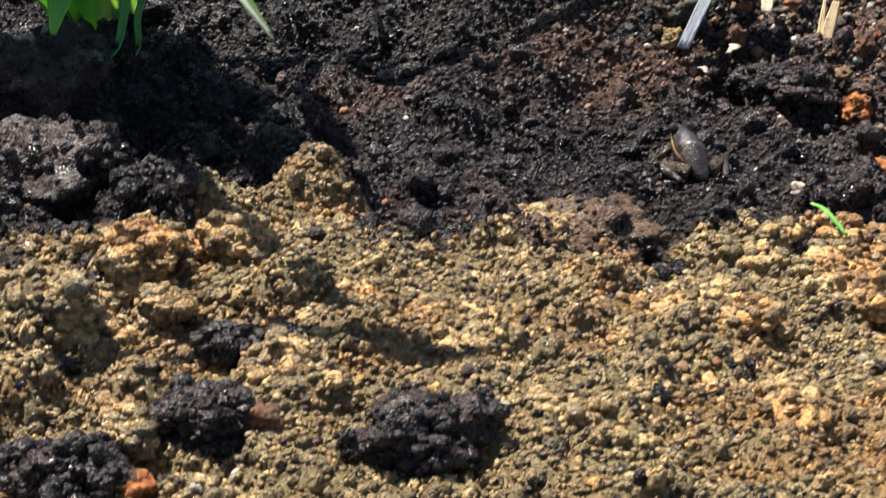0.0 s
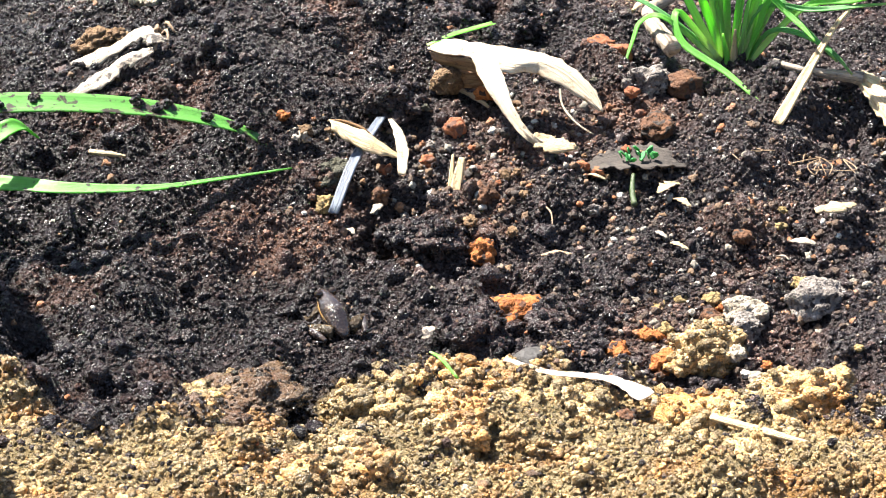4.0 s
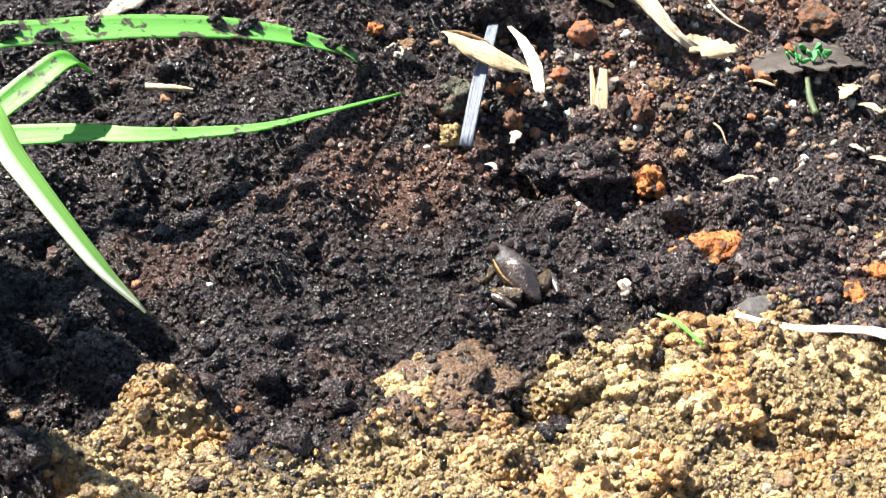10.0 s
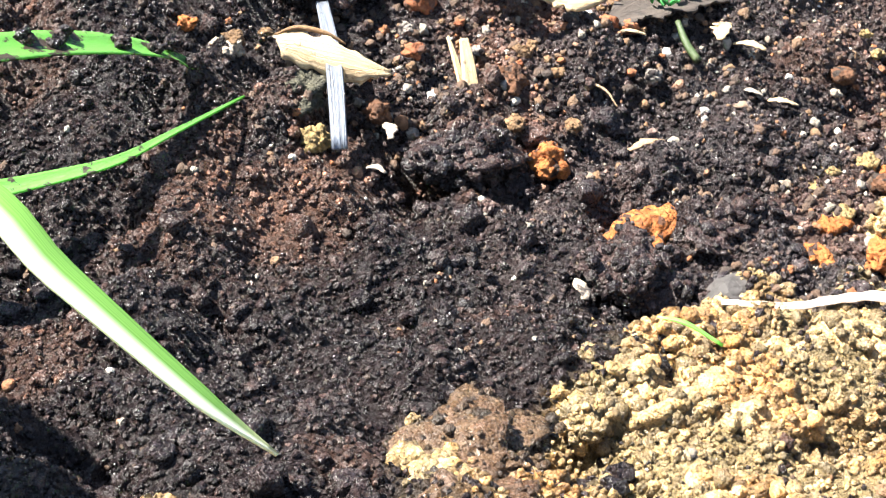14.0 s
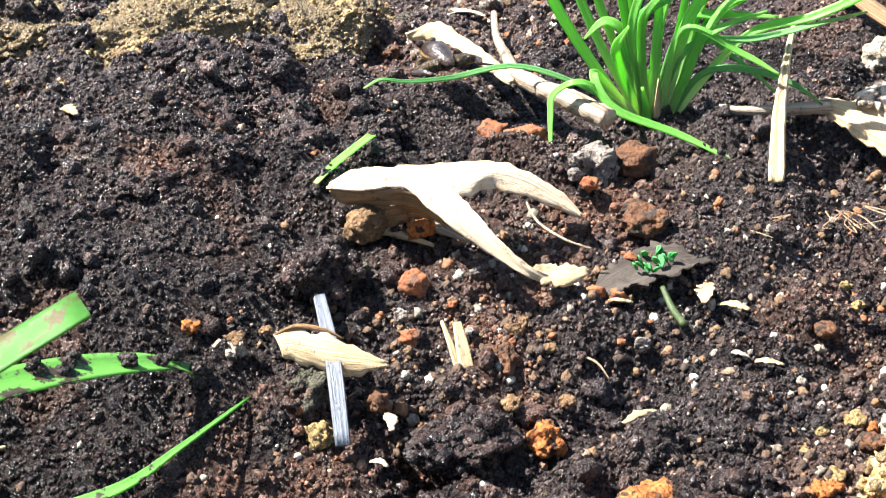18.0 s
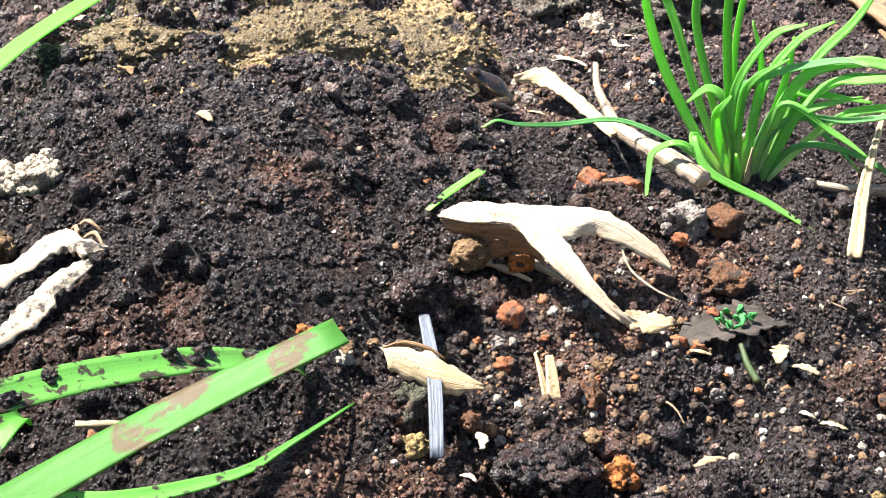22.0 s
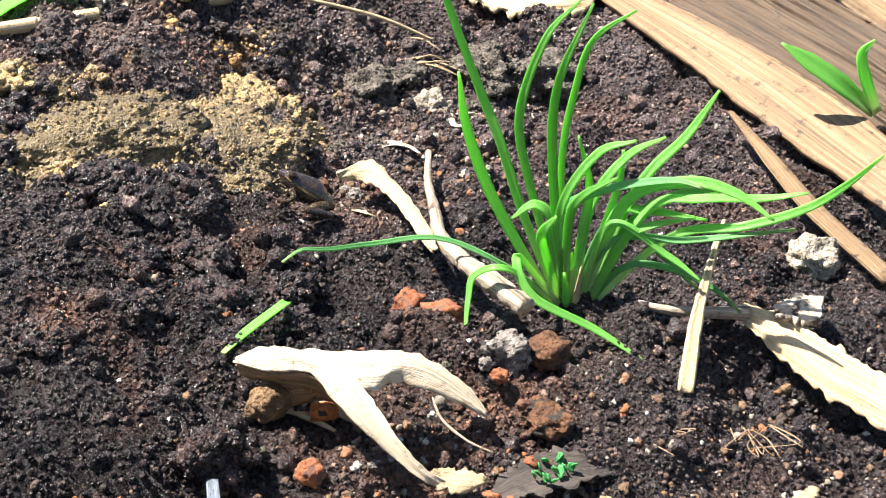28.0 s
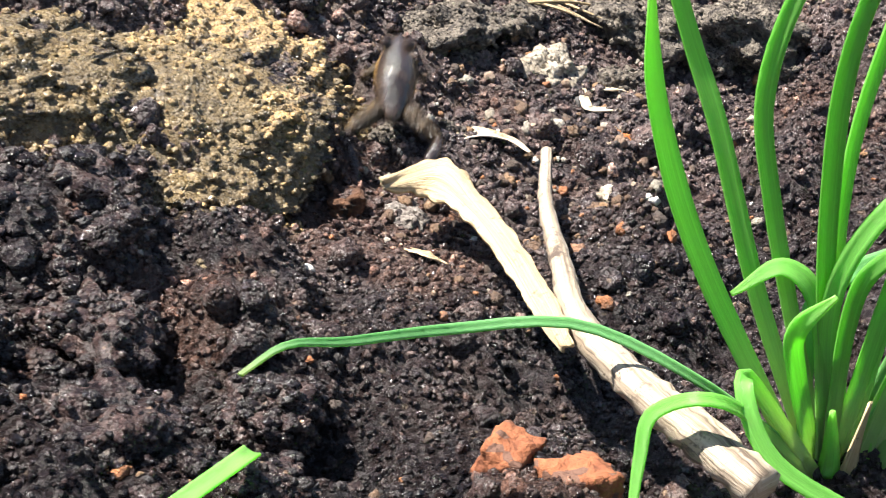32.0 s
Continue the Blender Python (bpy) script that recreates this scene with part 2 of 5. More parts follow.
GREY = stone_material("grey_stone", [(0.3, (0.09, 0.075, 0.065)), (0.5, (0.26, 0.225, 0.20)), (0.75, (0.55, 0.50, 0.45))], 420, 0.85, 0.0009, (0.04, 0.03, 0.03))
PALE = stone_material("pale_stone", [(0.3, (0.22, 0.17, 0.12)), (0.5, (0.46, 0.39, 0.30)), (0.75, (0.68, 0.61, 0.52))], 380, 0.8, 0.0009)
BRICK = stone_material("brick_chip", [(0.3, (0.13, 0.04, 0.018)), (0.55, (0.25, 0.085, 0.035)), (0.75, (0.38, 0.16, 0.075))], 240, 0.85, 0.0004, (0.12, 0.06, 0.04))
UMBER = stone_material("umber_stone", [(0.3, (0.10, 0.055, 0.025)), (0.55, (0.23, 0.135, 0.065)), (0.75, (0.38, 0.25, 0.14))], 330, 0.8, 0.0009)
TANSTONE = stone_material("tan_lump", [(0.3, (0.16, 0.12, 0.06)), (0.5, (0.34, 0.24, 0.10)), (0.72, (0.52, 0.34, 0.13))], 330, 0.85, 0.0011)
OLIVE = stone_material("olive_stone", [(0.3, (0.035, 0.035, 0.026)), (0.55, (0.10, 0.095, 0.065)), (0.75, (0.24, 0.22, 0.14))], 420, 0.8, 0.0011)
SLATE = stone_material("dark_pebble", [(0.3, (0.03, 0.028, 0.027)), (0.7, (0.075, 0.068, 0.064))], 200, 0.6, 0.0003)
GREEN = leaf_material("fresh_blade", (0.26, 0.62, 0.14), (0.33, 0.64, 0.18), (0.56, 0.65, 0.40), 0.58, 0.32)
STEM = leaf_material("dull_stem", (0.045, 0.075, 0.022), (0.07, 0.09, 0.035), (0.04, 0.06, 0.02), 0.05, 0.5)
GREEN_DULL = leaf_material("old_blade", (0.16, 0.44, 0.14), (0.32, 0.44, 0.18), (0.24, 0.50, 0.18), 0.45, 0.45)
GREEN_SOILED = leaf_material("soiled_blade", (0.12, 0.36, 0.06), (0.11, 0.25, 0.05), (0.32, 0.46, 0.22), 0.38, 0.42, 0.09, 60.0, 0.8, (0.05, 0.036, 0.028), 190)
GREEN_DUSTY = leaf_material("dusty_blade", (0.13, 0.42, 0.06), (0.10, 0.30, 0.05), (0.30, 0.48, 0.20), 0.4, 0.4, 0.05, 60.0, 0.8, (0.05, 0.036, 0.028), 260)
WITHERED = leaf_material("withering_blade", (0.26, 0.50, 0.13), (0.80, 0.72, 0.54), (0.24, 0.46, 0.12), 0.35, 0.25, 0.0, 18.0, 0.86, sky_sheen=(0.72, 0.76, 0.66))
SPOTTED = leaf_material("spotted_blade", (0.075, 0.25, 0.03), (0.18, 0.32, 0.10), (0.07, 0.25, 0.03), 0.3, 0.42, 0.07, 60.0, 0.7, (0.10, 0.07, 0.03), 110)
HUSK = straw_material("dry_husk", [(0.3, (0.32, 0.21, 0.12)), (0.45, (0.54, 0.44, 0.31)), (0.75, (0.72, 0.64, 0.52))], 5, 0.5, (0.34, 0.21, 0.11), 0.55)
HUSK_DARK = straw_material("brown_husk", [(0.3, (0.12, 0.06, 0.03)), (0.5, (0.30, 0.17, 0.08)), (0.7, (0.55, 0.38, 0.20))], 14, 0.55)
PLANK = straw_material("dry_sheath", [(0.32, (0.06, 0.034, 0.017)), (0.5, (0.22, 0.135, 0.068)), (0.72, (0.40, 0.28, 0.16))], 8, 0.55, (0.04, 0.024, 0.014), 0.56)
# brown of the back sheaths, with their shade put into the colour
SHEATH_SHADED = straw_material("shaded_brown_sheath", [(0.32, (0.018, 0.010, 0.005)), (0.5, (0.06, 0.034, 0.016)), (0.72, (0.13, 0.078, 0.04))], 9, 0.6, (0.03, 0.02, 0.012), 0.58)
STRAW = straw_material("pale_straw", [(0.3, (0.30, 0.19, 0.09)), (0.48, (0.54, 0.40, 0.23)), (0.75, (0.72, 0.59, 0.41))], 10, 0.55, (0.22, 0.13, 0.07), 0.62)
TWIG = straw_material("weathered_twig", [(0.36, (0.07, 0.048, 0.035)), (0.46, (0.30, 0.235, 0.17)), (0.72, (0.56, 0.48, 0.39))], 4.5, 0.7, (0.08, 0.058, 0.045), 0.57)
STRIP = straw_material("silvery_strip", [(0.3, (0.06, 0.068, 0.08)), (0.48, (0.15, 0.17, 0.21)), (0.75, (0.30, 0.34, 0.40))], 3, 0.3, (0.12, 0.10, 0.08), 0.64)
BARK = straw_material("white_bark", [(0.3, (0.42, 0.30, 0.22)), (0.46, (0.62, 0.52, 0.42)), (0.75, (0.76, 0.68, 0.58))], 5, 0.6, (0.3, 0.16, 0.08), 0.62)
ROOT = straw_material("pale_root", [(0.3, (0.26, 0.14, 0.07)), (0.6, (0.52, 0.37, 0.24))], 6, 0.6)
WHITE = straw_material("bleached_leaf", [(0.28, (0.40, 0.25, 0.14)), (0.46, (0.56, 0.46, 0.35)), (0.75, (0.72, 0.65, 0.56))], 8, 0.6, (0.05, 0.04, 0.036), 0.51)

# ---- ground: one sheet, fine in the middle, reaching the horizon ----
# height (cm) over the plan
BUMPS = [  # x, y, width, height in centimetres
    (-20, -16, 4, 0.49),
    (-13, -14, 4, -0.54),
    (-5, -15, 5, -1.50),
    (-18, -6, 5, -0.77),
    (-9, -7, 4.5, -0.73),
    (-1, -8, 4.5, -0.34),
    (-11, 1, 4.5, 1.26),
    (-3, -1, 4, 1.32),
    (3, -3, 4, 1.02),
    (10, -3, 5, 1.83),
    (-9, 8, 5, 3.06),
    (1, 6, 4, 0.48),
    (9, 6, 5, -0.53),
    (0, 15, 5, 3.25),
    (8, 14, 5, 1.63),
    (17, 5, 5, 2.2),
    (-4, 25, 8, 4.0),
    (12, 20, 7, 3.4),
    (25, 11, 7, 3.4),
]


def base_height(x, y):
    h = -1.3 + 0 * x
    for bx, by, w, a in BUMPS:
        h = h + a * np.exp(-((x - bx) ** 2 + (y - by) ** 2) / (2 * w * w))
    return h

TABLE = np.random.RandomState(7).rand(8, 256, 256)


def value_noise(x, y, size, k):
    u, v = x / size + 91.3 * k, y / size + 37.7 * k
    i, j = np.floor(u).astype(int), np.floor(v).astype(int)
    a, b = u - i, v - j
    a, b = a * a * (3 - 2 * a), b * b * (3 - 2 * b)
    t = TABLE[k % 8]
    i0, i1, j0, j1 = i % 256, (i + 1) % 256, j % 256, (j + 1) % 256
    return (t[i0, j0] * (1 - a) + t[i1, j0] * a) * (1 - b) + (t[i0, j1] * (1 - a) + t[i1, j1] * a) * b - 0.5


def fbm(x, y, size, octaves, k=0, keep=0.55):
    h, w = 0 * x, 1.0
    for o in range(octaves):
        h = h + w * value_noise(x, y, size / 2.03**o, k + o)
        w *= keep
    return h


def smooth(a, b, v):
    t = np.clip((v - a) / (b - a), 0, 1)
    return t * t * (3 - 2 * t)


STEP = 0.1
FINE_X, FINE_Y = np.arange(-29, 27, STEP), np.arange(-24, 24, STEP)
OUT = np.cumsum(0.12 * 1.32 ** np.arange(1, 38))  # centimetres beyond the fine part
GX = np.concatenate([FINE_X[0] - OUT[::-1], FINE_X, FINE_X[-1] + OUT])
GY = np.concatenate([FINE_Y[0] - OUT[::-1], FINE_Y, FINE_Y[-1] + OUT])
NO = len(OUT)


def tan_edge(x):
    return np.interp(x, [-32, -24, -23, -21.8, -20.7, -19.4, -18.5, -16.7, -15.6, -14.4, -13.5, -12.6, -11.5, -9.5, -7, -5, -4, 0, 6], [-14.5, -14.3, -14.0, -12.6, -11.9, -12.2, -13.4, -14.2, -12.0, -11.1, -13.6, -12.0, -12.0, -10.9, -11.8, -13.6, -15.5, -17.5, -20])


def tan_mask(x, y):
    wob = fbm(x, y, 2.2, 5, 3) * 1.8
    m = smooth(-0.35, 0.35, tan_edge(x) - y + wob)
    patches = smooth(0.10, 0.22, fbm(x, y, 2.2, 4, 5))
    m = m * (1 - 0.9 * patches * smooth(-0.5, 3.5, y - tan_edge(x) + 3.5))
    rock = smooth(1.0, 0.65, np.hypot((x + 1.6) / 7.2, (y - 9.4) / 3.6) + fbm(x, y, 2.0, 4, 2) * 0.5)
    return np.maximum(m, 0.7 * rock * smooth(-0.12, 0.1, fbm(x, y, 1.6, 4, 6)))


def red_mask(x, y):
    spots = smooth(0.16, 0.34, fbm(x, y, 3.2, 4, 1))
    stain = np.exp(-(((x + 12.0) / 2.6) ** 2 + ((y + 4.6) / 1.2) ** 2)) * smooth(-0.3, 0.2, fbm(x, y, 1.2, 3, 4))
    warm = np.exp(-(((x + 1.5) / 2.2) ** 2 + ((y + 3.6) / 1.3) ** 2)) * smooth(-0.2, 0.25, fbm(x, y, 0.9, 3, 2))
    for sx, sy, w in [(-3.87, -4.87, 0.9), (-5.97, -5.96, 0.5), (-7.98, 3.1, 0.5), (-6.02, -4.62, 0.7), (-0.36, -3.7, 0.8), (-8.79, 2.51, 0.4)]:
        warm = warm + np.exp(-(((x - sx) / w) ** 2 + ((y - sy) / w) ** 2)) * smooth(-0.25, 0.2, fbm(x, y, 0.8, 3, 5))
    return np.clip(0.32 * spots + 1.0 * stain + 1.0 * warm, 0, 1)


def deep_mask(x, y):
    """Where the dark soil is darker still: the left, random patches and a spot near (-4, 2.5)."""
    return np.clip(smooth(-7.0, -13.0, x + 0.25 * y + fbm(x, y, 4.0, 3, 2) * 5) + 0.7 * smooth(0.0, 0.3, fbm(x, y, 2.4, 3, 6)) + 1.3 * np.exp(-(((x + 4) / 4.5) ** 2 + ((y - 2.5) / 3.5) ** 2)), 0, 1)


def dry_mask(x, y):
    """Where the surface has dried to a paler grey."""
    return smooth(3.0, 9.0, 0.5 * x + 0.8 * y + fbm(x, y, 3.0, 3, 1) * 3)


XX, YY = np.meshgrid(GX, GY, indexing="ij")
INNER = smooth(40, 30, np.abs(XX)) * smooth(44, 34, np.abs(YY))
TANM = tan_mask(XX, YY) * INNER
HH = base_height(XX, YY)
WX, WY = XX + fbm(XX, YY, 1.6, 3, 5) * 0.9, YY + fbm(XX, YY, 1.6, 3, 6) * 0.9


def clods(size, octaves, k, keep=0.55):
    """Rounded clods with sharp creases between them, at several sizes."""
    h, w = 0 * XX, 1.0
    for o in range(octaves):
        f = size / 1.9**o
        h = h + w * (np.abs(value_noise(WX + 0.3 * o, WY, f, k + o)) + np.abs(value_noise(0.8 * WX + 0.6 * WY, 0.8 * WY - 0.6 * WX, f * 0.8, k + o + 3)) - 0.3)
        w *= keep
    return h


HH = HH + INNER * (fbm(XX, YY, 5.5, 3, 0) * 0.75 + clods(2.8, 3, 0, 0.45) * (1.1 - 0.35 * TANM))


def splat(h, ground, count, small, large, flat, seed):
    """Lays rounded clods of many sizes on the ground level: the highest one wins, so none stand on others."""
    r = np.random.RandomState(seed)
    nx, ny = len(FINE_X), len(FINE_Y)
    for _ in range(count):
        cx, cy = r.uniform(FINE_X[0], FINE_X[-1]), r.uniform(FINE_Y[0], FINE_Y[-1])
        rad = small * (large / small) ** (r.rand() ** 1.6)
        i0, i1 = max(0, int((cx - rad - FINE_X[0]) / STEP)), min(nx, int((cx + rad - FINE_X[0]) / STEP) + 2)
        j0, j1 = max(0, int((cy - rad - FINE_Y[0]) / STEP)), min(ny, int((cy + rad - FINE_Y[0]) / STEP) + 2)
        s = (slice(NO + i0, NO + i1), slice(NO + j0, NO + j1))
        a = r.uniform(0, math.pi)
        dx, dy = XX[s] - cx, YY[s] - cy
        u, v = dx * math.cos(a) + dy * math.sin(a), (dy * math.cos(a) - dx * math.sin(a)) * r.uniform(1.0, 1.5)
        q = 1 - (u * u + v * v) / (rad * rad)
        if q.size == 0:
            continue
        dome = ground[s] - rad * 0.4 * flat + rad * flat * np.maximum(q, 0) ** 0.75 * r.uniform(0.75, 1.15)
        h[s] = np.where(q > 0, np.maximum(h[s], dome), h[s])


LEVEL = HH.copy()
splat(HH, LEVEL, 1000, 0.45, 1.4, 0.85, 12)
LEVEL = HH.copy()
splat(HH, LEVEL, 7500, 0.18, 0.5, 0.8, 13)
HH += INNER * fbm(XX, YY, 0.5, 2, 1) * 0.10
for px_, py_, w_, d_ in ((-18.4, -8.4, 0.55, 1.5), (-21.5, -11.0, 0.7, 1.4), (-8.3, -10.5, 0.4, 1.3), (-8.5, -5.8, 0.35, 1.0), (-12.9, -13.2, 0.5, 1.3), (-23.2, -9.0, 1.1, 1.2), (-20.6, -7.0, 0.4, 0.8), (-9.0, -6.0, 0.3, 0.9), (-21.9, -8.2, 1.0, 0.9), (-22.6, -6.4, 0.9, 0.8)):
    HH -= d_ * np.exp(-((XX - px_) ** 2 + (YY - py_) ** 2) / (2 * w_ * w_))
MID = (slice(NO, -NO), slice(NO, -NO))
for _ in range(2):  # rain has rounded the clods
    HH[1:-1, :] = 0.5 * HH[1:-1, :] + 0.25 * (HH[:-2, :] + HH[2:, :])
    HH[:, 1:-1] = 0.5 * HH[:, 1:-1] + 0.25 * (HH[:, :-2] + HH[:, 2:])
HH -= np.mean(HH[MID] - base_height(XX[MID], YY[MID]))
for px_, py_ in [(6.03, 5.64), (4.75, 4.39), (3.2, 2.6), (1.77, 0.99), (1.04, -0.54), (0.81, -1.7), (0.74, -2.74), (2.6, 5.3), (3.4, 5.2), (3.0, 4.0), (2.2, 2.2), (-13.3, 3.5), (-13.5, 2.7), (-14.4, 2.8)]:  # firm soil under the twig and the leaf scraps
    w_ = np.exp(-((XX - px_) ** 2 + (YY - py_) ** 2) / (2 * 0.75**2))
    HH = HH * (1 - w_) + np.minimum(HH, base_height(XX, YY) + 0.15) * w_


def sheet(name, verts, quads, material, smooth_faces=True):
    me = bpy.data.meshes.new(name)
    me.vertices.add(len(verts))
    me.vertices.foreach_set("co", np.ascontiguousarray(verts, dtype=np.float32).ravel())
    k = quads.shape[1]
    me.loops.add(quads.size)
    me.loops.foreach_set("vertex_index", np.ascontiguousarray(quads, dtype=np.int32).ravel())
    me.polygons.add(len(quads))
    me.polygons.foreach_set("loop_start", np.arange(0, quads.size, k, dtype=np.int32))
    me.polygons.foreach_set("use_smooth", np.full(len(quads), smooth_faces))
    me.update(calc_edges=True)
    me.materials.append(material)
    return new(name, me)


NX, NY = XX.shape
IDX = np.arange(NX * NY).reshape(NX, NY)
QUADS = np.stack([IDX[:-1, :-1], IDX[1:, :-1], IDX[1:, 1:], IDX[:-1, 1:]], -1).reshape(-1, 4)
ground = sheet("ground", np.stack([XX, YY, HH], -1).reshape(-1, 3) * CM, QUADS, SOIL)
tagged(ground, "dark crumbly garden soil with tan sandy clay in front", "soil", kind="structure")
colour = ground.data.color_attributes.new("soil", "FLOAT_COLOR", "POINT")
colour.data.foreach_set("color", np.stack([TANM, red_mask(XX, YY), deep_mask(XX, YY), dry_mask(XX, YY)], -1).astype(np.float32).ravel())

# ---- helpers for things ----


def part(name, me, material, parent, label=""):
    """Links a mesh as one object under a thing or under a part."""
    me.materials.append(material)
    ob = new(name, me)
    ob.parent = parent
    if label:
        ob["label"] = label
    return ob


def thing(name, at, label, category, group=""):
    ob = new(name)
    ob.empty_display_size = 0.005
    ob.location = Vector(at) * CM
    return tagged(ob, label, category, group)


def spline(points, n):
    """A smooth line through the points: n+1 places."""
    p = [Vector(q) for q in points]
    p = [p[0] * 2 - p[1], *p, p[-1] * 2 - p[-2]]
    out = []
    for k in range(n + 1):
        s = k / n * (len(p) - 3)
        i = min(int(s), len(p) - 4)
        t = s - i
        a, b, c, d = p[i : i + 4]
        out.append(0.5 * (2 * b + (c - a) * t + (2 * a - 5 * b + 4 * c - d) * t * t + (3 * b - a - 3 * c + d) * t**3))
    return out


def solid_grid(name, rows, thick, base, closed_uv=True):
    """A sheet of rows of places and normals, given thickness; U along, V across. Centimetres in, metres out."""
    n, k = len(rows), len(rows[0])
    verts, uvs = [], []
    for side in (0.5, -0.5):
        for i, row in enumerate(rows):
            for j, (q, nor) in enumerate(row):
                verts.append((q + nor * thick * side - base) * CM)
                uvs.append((i / (n - 1), j / (k - 1)))
    o = n * k
    faces = []
    for i in range(n - 1):
        for j in range(k - 1):
            a, b, c, d = i * k + j, i * k + j + 1, (i + 1) * k + j + 1, (i + 1) * k + j
            faces += [(a, b, c, d), (o + d, o + c, o + b, o + a)]
    rim = [j for j in range(k)] + [i * k + k - 1 for i in range(1, n)] + [(n - 1) * k + j for j in range(k - 2, -1, -1)] + [i * k for i in range(n - 2, 0, -1)]
    for a, b in zip(rim, rim[1:] + rim[:1]):
        faces.append((b, a, o + a, o + b))
    me = bpy.data.meshes.new(name)
    me.from_pydata(verts, [], faces)
    layer = me.uv_layers.new(name="uv")
    for loop in me.loops:
        layer.data[loop.index].uv = uvs[loop.vertex_index]
    me.polygons.foreach_set("use_smooth", [True] * len(me.polygons))
    return me


def ribbon(name, points, widths, base, thick=0.03, curl=0.3, twist=0.0, across=6, n=28, ragged=0.0, seed=1, up=(0, 0, 1), ridges=0, ridge=0.0, steady=False):
    """A blade, strip or husk along a line; widths from end to end; curl > 0 makes a channel; twist in degrees along it."""
    line = spline(points, n)
    rnd = random.Random(seed)
    rows = []
    for i, q in enumerate(line):
        tan = (line[min(i + 1, n)] - line[max(i - 1, 0)]).normalized()
        side = tan.cross(Vector(up))
        side = side.normalized() if side.length > 1e-4 else Vector((1, 0, 0))
        if steady:
            flat = line[n] - line[0]
            held = Vector((flat.y, -flat.x, 0)).normalized() if i == 0 else held
            held = (held - tan * held.dot(tan)).normalized()
            side = held
        side = Matrix.Rotation(radians(twist * i / n if isinstance(twist, (int, float)) else twist[0] + (twist[1] - twist[0]) * i / n), 3, tan) @ side
        nor = side.cross(tan)
        s = i / n * (len(widths) - 1)
        a = min(int(s), len(widths) - 2)
        w = widths[a] + (widths[a + 1] - widths[a]) * (s - a)
        row = []
        for j in range(across + 1):
            v = 2 * j / across - 1
            e = 1 + (ragged * (1.6 * noise.noise((i * 28 / n * 0.5, j, seed * 7.3)) + rnd.uniform(-0.3, 0.3)) if j in (0, across) else 0)
            nn = (nor - side * v * 2 * curl).normalized()
            row.append((q + side * v * e * w / 2 + nor * (curl * w / 2 * (v * v - 0.4) + ridge * 2 * noise.noise((v * ridges * 1.3, i * 0.04, seed))), nn))
        rows.append(row)
    return solid_grid(name, rows, thick, Vector(base))


def loft(name, edge_a, edge_b, base, thick=0.04, bulge=0.1, n=36, across=8, ragged=0.0, seed=1, ridges=0, ridge=0.0):
    """A leaf or husk piece between two edges, arched between them."""
    a, b = spline(edge_a, n), spline(edge_b, n)
    rnd, rows = random.Random(seed), []
    for i in range(n + 1):
        tan = ((a[min(i + 1, n)] + b[min(i + 1, n)]) - (a[max(i - 1, 0)] + b[max(i - 1, 0)])).normalized()
        wide = b[i] - a[i]
        nor = wide.cross(tan)
        nor = nor.normalized() if nor.length > 1e-5 else Vector((0, 0, 1))
        nor = -nor if nor.z < 0 else nor
        cut = [ragged * (1.8 * noise.noise((i * 0.45, k, seed * 7.3)) + rnd.uniform(-0.3, 0.3)) for k in range(2)]
        row = []
        for j in range(across + 1):
            v = j / across
            e = cut[0] if j == 0 else 1 + cut[1] if j == across else v
            row.append((a[i] + wide * e + nor * wide.length * bulge * (1 - (2 * v - 1) ** 2) + nor * (0.02 * math.sin(9 * v + i * 0.3) + ridge * 2 * noise.noise((v * ridges * 1.3, i * 0.05, seed))), nor))
        rows.append(row)
    return solid_grid(name, rows, thick, Vector(base))


def rod(name, points, radii, base, n=24, sides=8, bumpy=0.0, seed=1, flat=1.0):
    line = spline(points, n)
    rnd = random.Random(seed)
    verts, faces, uvs = [], [], []
    for i, q in enumerate(line):
        tan = (line[min(i + 1, n)] - line[max(i - 1, 0)]).normalized()
        side = tan.cross(Vector((0, 0, 1)))
        side = side.normalized() if side.length > 1e-3 else Vector((1, 0, 0))
        nor = side.cross(tan)
        s = i / n * (len(radii) - 1)
        a = min(int(s), len(radii) - 2)
        r = radii[a] + (radii[a + 1] - radii[a]) * (s - a)
        for j in range(sides):
            g = 2 * math.pi * j / sides
            k = r * (1 + rnd.uniform(-bumpy, bumpy))
            verts.append((q + side * math.cos(g) * k + nor * math.sin(g) * k * flat - Vector(base)) * CM)
            uvs.append((i / n, j / sides))
    for i in range(n):
        for j in range(sides):
            faces.append((i * sides + j, i * sides + (j + 1) % sides, (i + 1) * sides + (j + 1) % sides, (i + 1) * sides + j))
    faces += [tuple(range(sides - 1, -1, -1)), tuple(n * sides + j for j in range(sides))]
    me = bpy.data.meshes.new(name)
    me.from_pydata(verts, [], faces)
    layer = me.uv_layers.new(name="uv")
    for loop in me.loops:
        layer.data[loop.index].uv = uvs[loop.vertex_index]
    me.polygons.foreach_set("use_smooth", [True] * len(me.polygons))
    return me


BALLS = {}


def ball(level):
    if level not in BALLS:
        bm = bmesh.new()
        bmesh.ops.create_icosphere(bm, subdivisions=level, radius=1)
        BALLS[level] = ([v.co.copy() for v in bm.verts], [tuple(v.index for v in f.verts) for f in bm.faces])
        bm.free()
    return BALLS[level]


